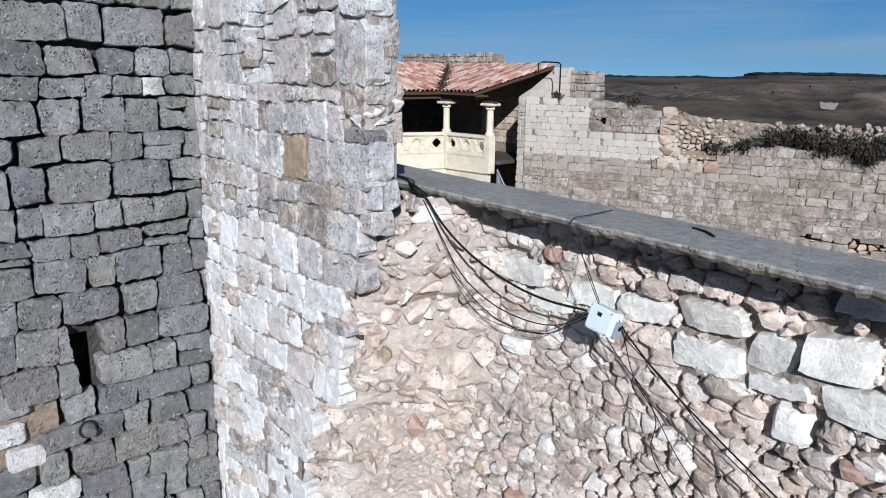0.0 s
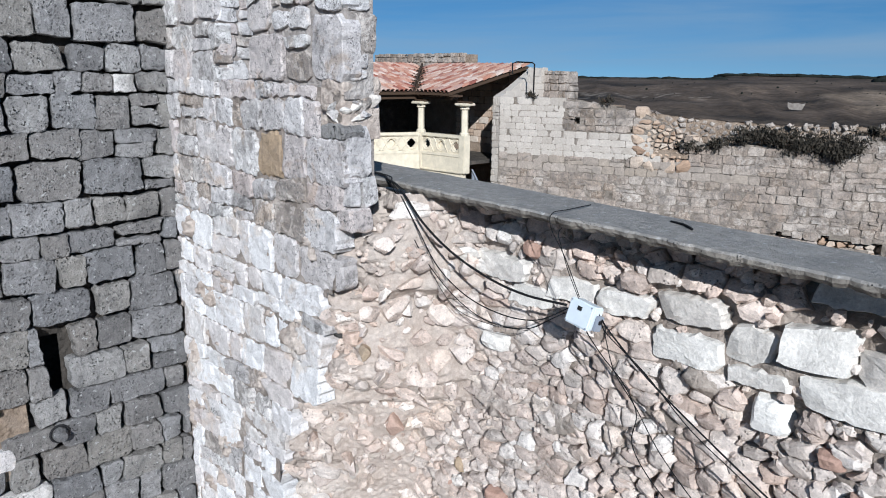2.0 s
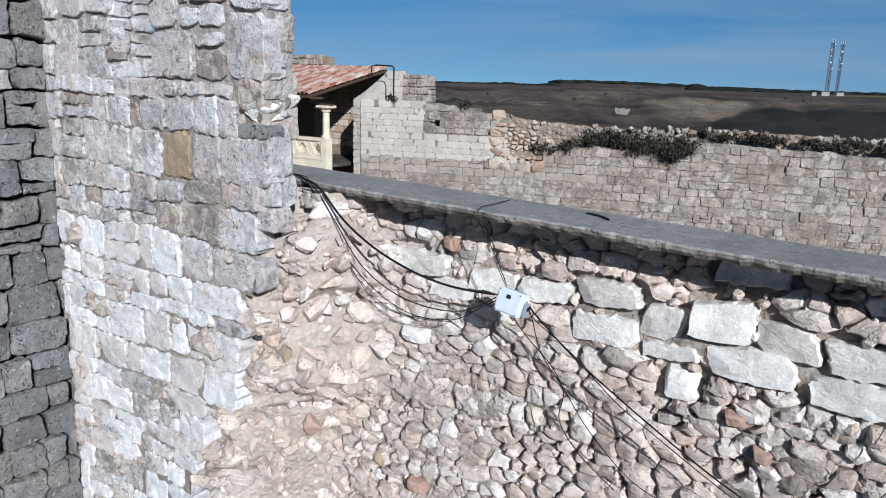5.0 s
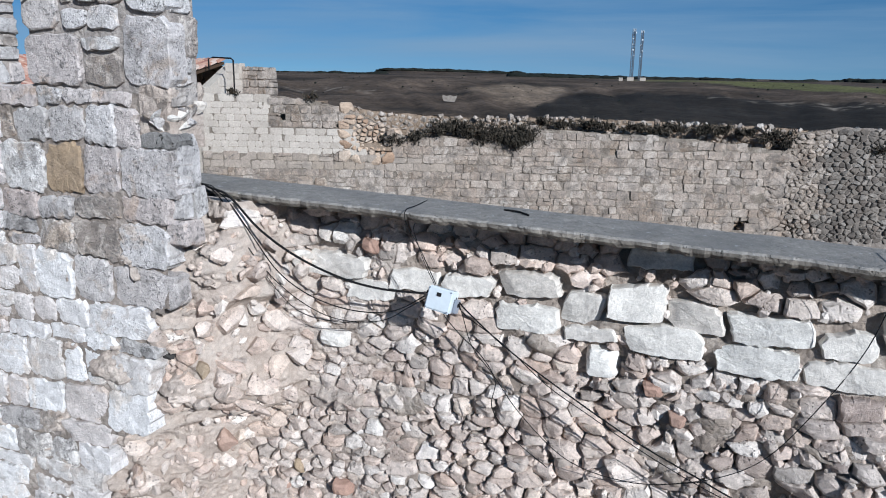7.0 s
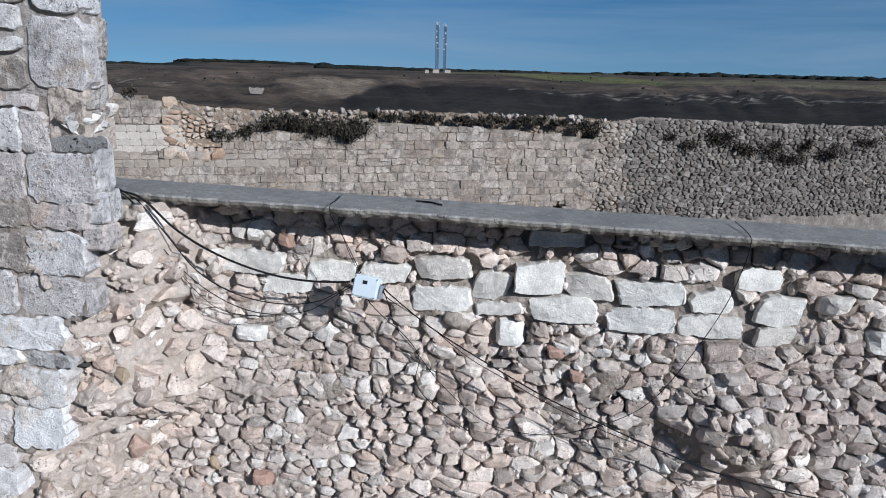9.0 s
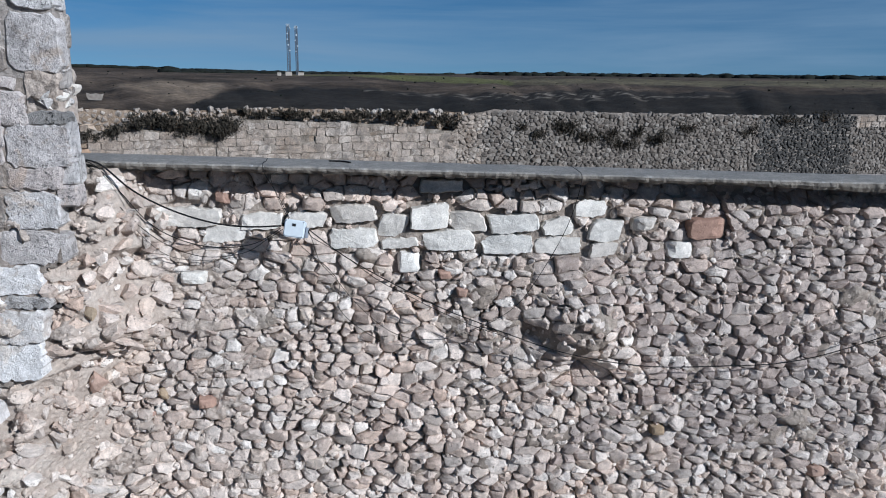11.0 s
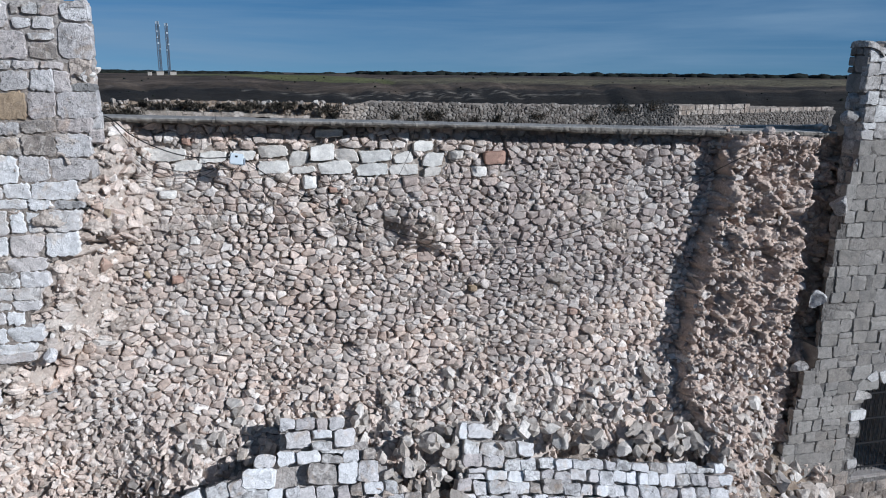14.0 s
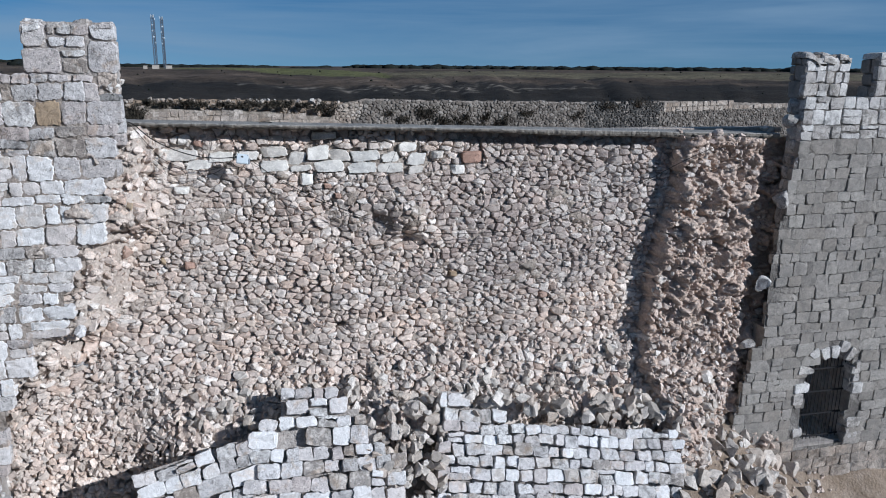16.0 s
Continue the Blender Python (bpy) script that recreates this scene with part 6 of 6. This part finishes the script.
def balustrade(a, b, bays):
    thing = part("balustrade", bmesh.new(), CREAM, gallery, "cream carved stone balustrade")
    d = (b - a).normalized()
    nrm = Vector((d.y, -d.x))
    if nrm.dot(Vector((2, -4)) - a) < 0:
        nrm = -nrm
    L = (b - a).length
    m = Matrix(((d.x, -nrm.x, 0, a.x), (d.y, -nrm.y, 0, a.y), (0, 0, 1, 0), (0, 0, 0, 1)))

    def add(name, bm):
        bmesh.ops.transform(bm, matrix=m, verts=bm.verts)
        part(name, bm, CREAM, thing)

    add("top_rail", box_bm(0, L, -0.14, 0.14, -0.70, -0.58, 0.025))
    add("base_rail", box_bm(0, L, -0.13, 0.13, -1.36, -1.24, 0.02))
    add("plinth", box_bm(0, L, -0.10, 0.10, -1.85, -1.36, 0.0))
    add("string_course", box_bm(0, L, -0.15, 0.12, -1.92, -1.85, 0.02))
    add("lower_wall", box_bm(0, L, -0.06, 0.10, -4.5, -1.92))
    for i in range(bays):
        cx, cz, w, h, r = (i + 0.5) * L / bays, -0.97, L / bays / 2, 0.27, 0.155
        bm = bmesh.new()
        n = 24
        for y, flip in ((-0.05, False), (0.05, True)):
            outer, inner = [], []
            for k in range(n):
                q = math.tau * k / n
                c, s = math.cos(q), math.sin(q)
                f = min(w / max(abs(c), 1e-4), h / max(abs(s), 1e-4))
                rr = r * (0.86 + 0.2 * abs(math.cos(2 * q)))
                outer.append(bm.verts.new((cx + c * f, y, cz + s * f)))
                inner.append(bm.verts.new((cx + c * rr, y, cz + s * rr)))
            for k in range(n):
                j = (k + 1) % n
                face = (outer[k], outer[j], inner[j], inner[k])
                bm.faces.new(face[::-1] if flip else face)
            if flip:
                for k in range(n):
                    j = (k + 1) % n
                    bm.faces.new((inner[k], inner[j], first[j], first[k]))
            first = inner
        add("pierced_panel", bm)
        bm = bmesh.new()
        loop = [(cx + 0.22 * math.cos(math.tau * k / 20), -0.055, cz + 0.22 * math.sin(math.tau * k / 20)) for k in range(21)]
        add("ring_moulding", tube_bm(loop, 0.022, 6, bm, False))
        for sx in (-1, 1):
            add("cross_moulding", tube_bm([(cx + sx * w * 0.98, -0.05, cz - h * 0.98), (cx + sx * w * 0.55, -0.065, cz)], 0.022, 6))
            add("cross_moulding", tube_bm([(cx + sx * w * 0.98, -0.05, cz + h * 0.98), (cx + sx * w * 0.55, -0.065, cz)], 0.022, 6))
        if 0 < i < bays - 1:
            add("panel_back", box_bm(cx - w, cx + w, 0.055, 0.075, cz - h, cz + h))


balustrade(P1, P2, 3)
balustrade(P0, P1, 4)
for x, y in ((P1.x, P1.y), (P2.x, P2.y), (-18.80, 12.0)):
    col = part("column", box_bm(x - 0.15, x + 0.15, y - 0.15, y + 0.15, -1.9, -0.56, 0.02), CREAM, gallery, "cream stone column")
    part("shaft", tube_bm([(x, y, -0.58), (x, y, -0.50), (x, y, -0.46), (x, y, 0.34)], [0.17, 0.17, 0.125, 0.115], 8), CREAM, col)
    part("capital", tube_bm([(x, y, 0.30), (x, y, 0.34), (x, y, 0.40), (x, y, 0.46)], [0.12, 0.17, 0.15, 0.22], 10), CREAM, col)
    part("abacus", box_bm(x - 0.26, x + 0.26, y - 0.26, y + 0.26, 0.45, 0.54, 0.02), CREAM, col)
    part("corbel", box_bm(x - 0.3, x + 0.3, y - 0.1, y + 0.1, 0.54, EZ - 0.3, 0.02), WOOD, col)

# gable stub and the ruined block behind the roof
gable = tagged(new("gable_wall"), "pale stone gable beside the tiled roof", "wall")
gw = [(16.25, -3.5), (18.9, -3.5), (18.9, 1.75), (18.2, 1.75), (16.9, 1.02), (16.25, 0.74)]
mesh_object("wall_body", [(-15.8, y, z) for y, z in gw] + [(-15.45, y, z) for y, z in gw], [tuple(range(5, -1, -1)), tuple(range(6, 12))] + [(i, (i + 1) % 6, 6 + (i + 1) % 6, 6 + i) for i in range(6)], ASHLAR, gable, "", False)
stub = Pieces(gable, ASHLAR, "wall_stone")
sp = lambda u, v, w: (-15.44 + w, u, v)
for poly in courses(16.25, 18.9, -3.4, 1.8, (0.22, 0.28), (0.28, 0.5), rng, 0.008, 0.01, 0.05, 0.01):
    u, v = centre(poly)
    if v + 0.1 < pick(u, [(16.25, 0.8), (16.9, 1.05), (18.2, 1.78), (18.9, 1.78)]):
        stub.add(stone_geometry(poly, sp, rng, 0.05, 0.012, 0.14, 0.006, 0.02, 0.003, flat=True), True)
edge = lambda u, v, w: (u, 16.24 - w, v)
for poly in courses(-15.82, -15.43, -3.4, 0.72, (0.22, 0.28), (0.2, 0.4), rng, 0.008, 0.014, 0.05, 0.01):
    stub.add(stone_geometry(poly, edge, rng, 0.05, 0.02, 0.1, 0.012, 0.03, 0.006, flat=True), True)
ruin = tagged(new("ruined_block"), "squat ruined stone block on the courtyard wall", "ruin")
rp = lambda u, v, w: (u, 18.72 - w, v)
part("core", box_bm(-16.3, -14.5, 18.74, 19.5, -1.0, 1.60), EARTH, ruin)
blocks = Pieces(ruin, COURT)
for poly in courses(-16.4, -14.45, 0.4, 1.68, (0.24, 0.32), (0.3, 0.5), rng, 0.012, 0.015, 0.05, 0.02):
    blocks.add(stone_geometry(poly, rp, rng, 0.1, 0.04, 0.14, 0.012, 0.05, 0.01, flat=True), True)
rs = lambda u, v, w: (-14.46 + w, u, v)
for poly in courses(18.7, 19.5, 0.4, 1.68, (0.24, 0.32), (0.3, 0.5), rng, 0.012, 0.015, 0.05, 0.02):
    blocks.add(stone_geometry(poly, rs, rng, 0.1, 0.04, 0.14, 0.012, 0.05, 0.01, flat=True), True)
parapet = tagged(new("parapet"), "weathered stone parapet above the tiled roof", "parapet")
part("core", box_bm(-26, -19.65, 18.94, 19.4, 0.5, 2.34), EARTH, parapet)
coping_stones = Pieces(parapet, COURT)
pp = lambda u, v, w: (u, 18.92 - w, v)
for poly in courses(-26, -19.9, 1.5, 2.42, (0.22, 0.3), (0.35, 0.6), rng, 0.012, 0.02, 0.05, 0.03):
    coping_stones.add(stone_geometry(poly, pp, rng, 0.1, 0.04, 0.14, 0.012, 0.05, 0.01, flat=True), True)
pipe = tagged(new("roof_pipe"), "thin black pipe bent over the gable", "pipe")
part("pipe", tube_bm([(-15.5, 16.9, 1.55), (-15.5, 16.9, 1.92), (-15.3, 16.9, 1.97), (-14.45, 16.75, 1.94), (-14.35, 16.75, 1.88), (-14.35, 16.75, 0.72)], 0.028, 6), BLACK, pipe)
rail = tagged(new("stair_railing"), "pale metal stair railing by the gallery", "railing")
part("handrail", tube_bm([(-15.2, 14.6, -1.75), (-14.1, 14.0, -2.35)], 0.03, 6), STEEL, rail)
for i in range(9):
    f = i / 8
    part("baluster", tube_bm([(-15.2 + 1.1 * f, 14.6 - 0.6 * f, -1.75 - 0.6 * f), (-15.2 + 1.1 * f, 14.6 - 0.6 * f, -3.2 - 0.6 * f)], 0.018, 5), STEEL, rail)

# ---------------------------------------------------------------- junction box and cables on the breach
junction_box = tagged(new("junction_box"), "pale grey plastic junction box hung on cables", "junction box")
JB = Matrix.Translation((0.0, -0.11, 0.0)) @ Matrix.Rotation(radians(9), 4, "Y") @ Matrix.Rotation(radians(-14), 4, "X") @ Matrix.Rotation(radians(-6), 4, "Z")


def at_box(bm):
    bmesh.ops.transform(bm, matrix=JB, verts=bm.verts)
    return bm


part("housing", at_box(box_bm(-0.095, 0.095, -0.02, 0.07, -0.08, 0.08, 0.008)), BOXMAT, junction_box)
part("lid", at_box(box_bm(-0.099, 0.099, -0.045, -0.019, -0.084, 0.084, 0.01)), BOXMAT, junction_box)
part("label_plate", at_box(box_bm(-0.022, 0.012, -0.049, -0.044, 0.022, 0.048)), IRON, junction_box, "small dark label")
for sx in (-1, 1):
    for sz in (-1, 1):
        part("screw", at_box(tube_bm([(sx * 0.084, -0.05, sz * 0.07), (sx * 0.084, -0.044, sz * 0.07)], 0.006, 8)), STEEL, junction_box)
part("cable_gland", at_box(tube_bm([(-0.09, 0.025, 0.02), (-0.13, 0.025, 0.025)], 0.016, 8)), BLACK, junction_box)
part("cable_gland", at_box(tube_bm([(0.09, 0.025, 0.0), (0.13, 0.025, -0.01)], 0.016, 8)), BLACK, junction_box)
part("clip", at_box(box_bm(0.10, 0.125, 0.0, 0.06, -0.07, 0.03, 0.004)), STEEL, junction_box, "galvanised clip")


def cable(points, radius, label):
    thing = tagged(new("cable"), label, "cable", "cables")
    pts = [Vector(p) for p in points]
    fine = []
    for i in range(len(pts) - 1):
        p0, p1, p2, p3 = pts[max(i - 1, 0)], pts[i], pts[i + 1], pts[min(i + 2, len(pts) - 1)]
        for k in range(6):
            t = k / 6
            fine.append(0.5 * (2 * p1 + (p2 - p0) * t + (2 * p0 - 5 * p1 + 4 * p2 - p3) * t * t + (3 * p1 - p0 - 3 * p2 + p3) * t ** 3))
    part("sheath", tube_bm(fine + [pts[-1]], radius, 6), BLACK, thing, "", True)


thick, thin = "black sheathed cable drooping over the stones", "thin black wire drooping over the stones"
cable([(-2.6, 0.05, 0.68), (-2.1, -0.05, 0.67), (-1.91, -0.15, 0.665), (-1.70, -0.20, 0.62), (-1.45, -0.19, 0.39), (-1.14, -0.18, 0.21), (-0.79, -0.15, 0.08), (-0.46, -0.14, 0.03), (-0.13, -0.11, 0.03)], 0.009, thick)
cable([(-2.6, 0.09, 0.67), (-2.05, -0.02, 0.665), (-1.85, -0.16, 0.65), (-1.71, -0.19, 0.57), (-1.54, -0.17, 0.34), (-1.32, -0.15, 0.06), (-1.03, -0.13, -0.11), (-0.70, -0.10, -0.18), (-0.38, -0.10, -0.14), (-0.14, -0.08, 0.0)], 0.0046, thin)
cable([(-1.90, -0.15, 0.655), (-1.77, -0.18, 0.57), (-1.66, -0.12, 0.38), (-1.57, -0.10, 0.18), (-1.46, -0.08, -0.03), (-1.22, -0.06, -0.26), (-0.92, 0.0, -0.33), (-0.6, 0.08, -0.32)], 0.0026, thin)
cable([(0.13, -0.09, -0.01), (0.20, -0.10, -0.07), (0.47, -0.10, -0.28), (0.83, -0.10, -0.50), (1.38, -0.10, -0.80), (1.8, -0.10, -0.98), (2.06, -0.10, -1.09), (2.69, -0.12, -1.31), (3.47, -0.12, -1.46), (4.25, -0.10, -1.49), (5.2, -0.10, -1.44), (6.3, -0.10, -1.12), (7.4, -0.12, -0.70), (8.33, -0.30, -0.19), (8.9, -0.48, 0.10)], 0.0055, thick)
cable([(0.10, -0.08, 0.02), (0.15, -0.08, -0.10), (0.22, -0.05, -0.34), (0.38, -0.03, -0.54), (0.60, -0.02, -0.82), (0.95, 0.02, -1.12), (1.4, 0.05, -1.2), (1.85, -0.02, -1.05)], 0.0032, thin)
cable([(-0.30, 0.34, 0.62), (-0.27, 0.05, 0.625), (-0.27, -0.13, 0.62), (-0.25, -0.16, 0.53), (-0.16, -0.12, 0.35), (-0.05, -0.09, 0.10)], 0.0032, thin)
cable([(2.74, 0.3, 0.55), (2.74, -0.10, 0.53), (2.73, -0.17, 0.46), (2.71, -0.14, 0.30), (2.63, -0.10, 0.0), (2.45, -0.10, -0.36), (2.2, -0.10, -0.75), (1.92, -0.10, -0.96), (1.55, -0.06, -1.12)], 0.0032, thin)
cable([(0.30, 0.36, 0.59), (0.42, 0.30, 0.597), (0.52, 0.22, 0.594)], 0.008, thin)
cable([(0.02, -0.10, -0.06), (0.01, -0.07, -0.13), (0.13, -0.06, -0.26), (0.29, -0.05, -0.40), (0.40, -0.05, -0.57), (0.38, -0.04, -0.79), (0.54, -0.04, -0.99), (0.80, -0.02, -1.18)], 0.0035, thin)
cable([(0.12, -0.08, -0.03), (0.17, -0.08, -0.10), (0.45, -0.08, -0.27), (0.78, -0.09, -0.52), (1.07, -0.09, -0.68), (1.40, -0.08, -0.86), (1.75, -0.08, -1.02), (2.10, -0.10, -1.14)], 0.0034, thin)
cable([(-1.93, -0.13, 0.66), (-1.80, -0.17, 0.58), (-1.55, -0.15, 0.18), (-1.25, -0.10, -0.12), (-0.89, -0.08, -0.27), (-0.50, -0.08, -0.24), (-0.26, -0.08, -0.10), (-0.12, -0.07, -0.01)], 0.0038, thin)
cable([(-0.21, -0.10, 0.53), (-0.205, -0.14, 0.50), (-0.19, -0.13, 0.43), (-0.13, -0.11, 0.25), (-0.05, -0.09, 0.08)], 0.0026, thin)
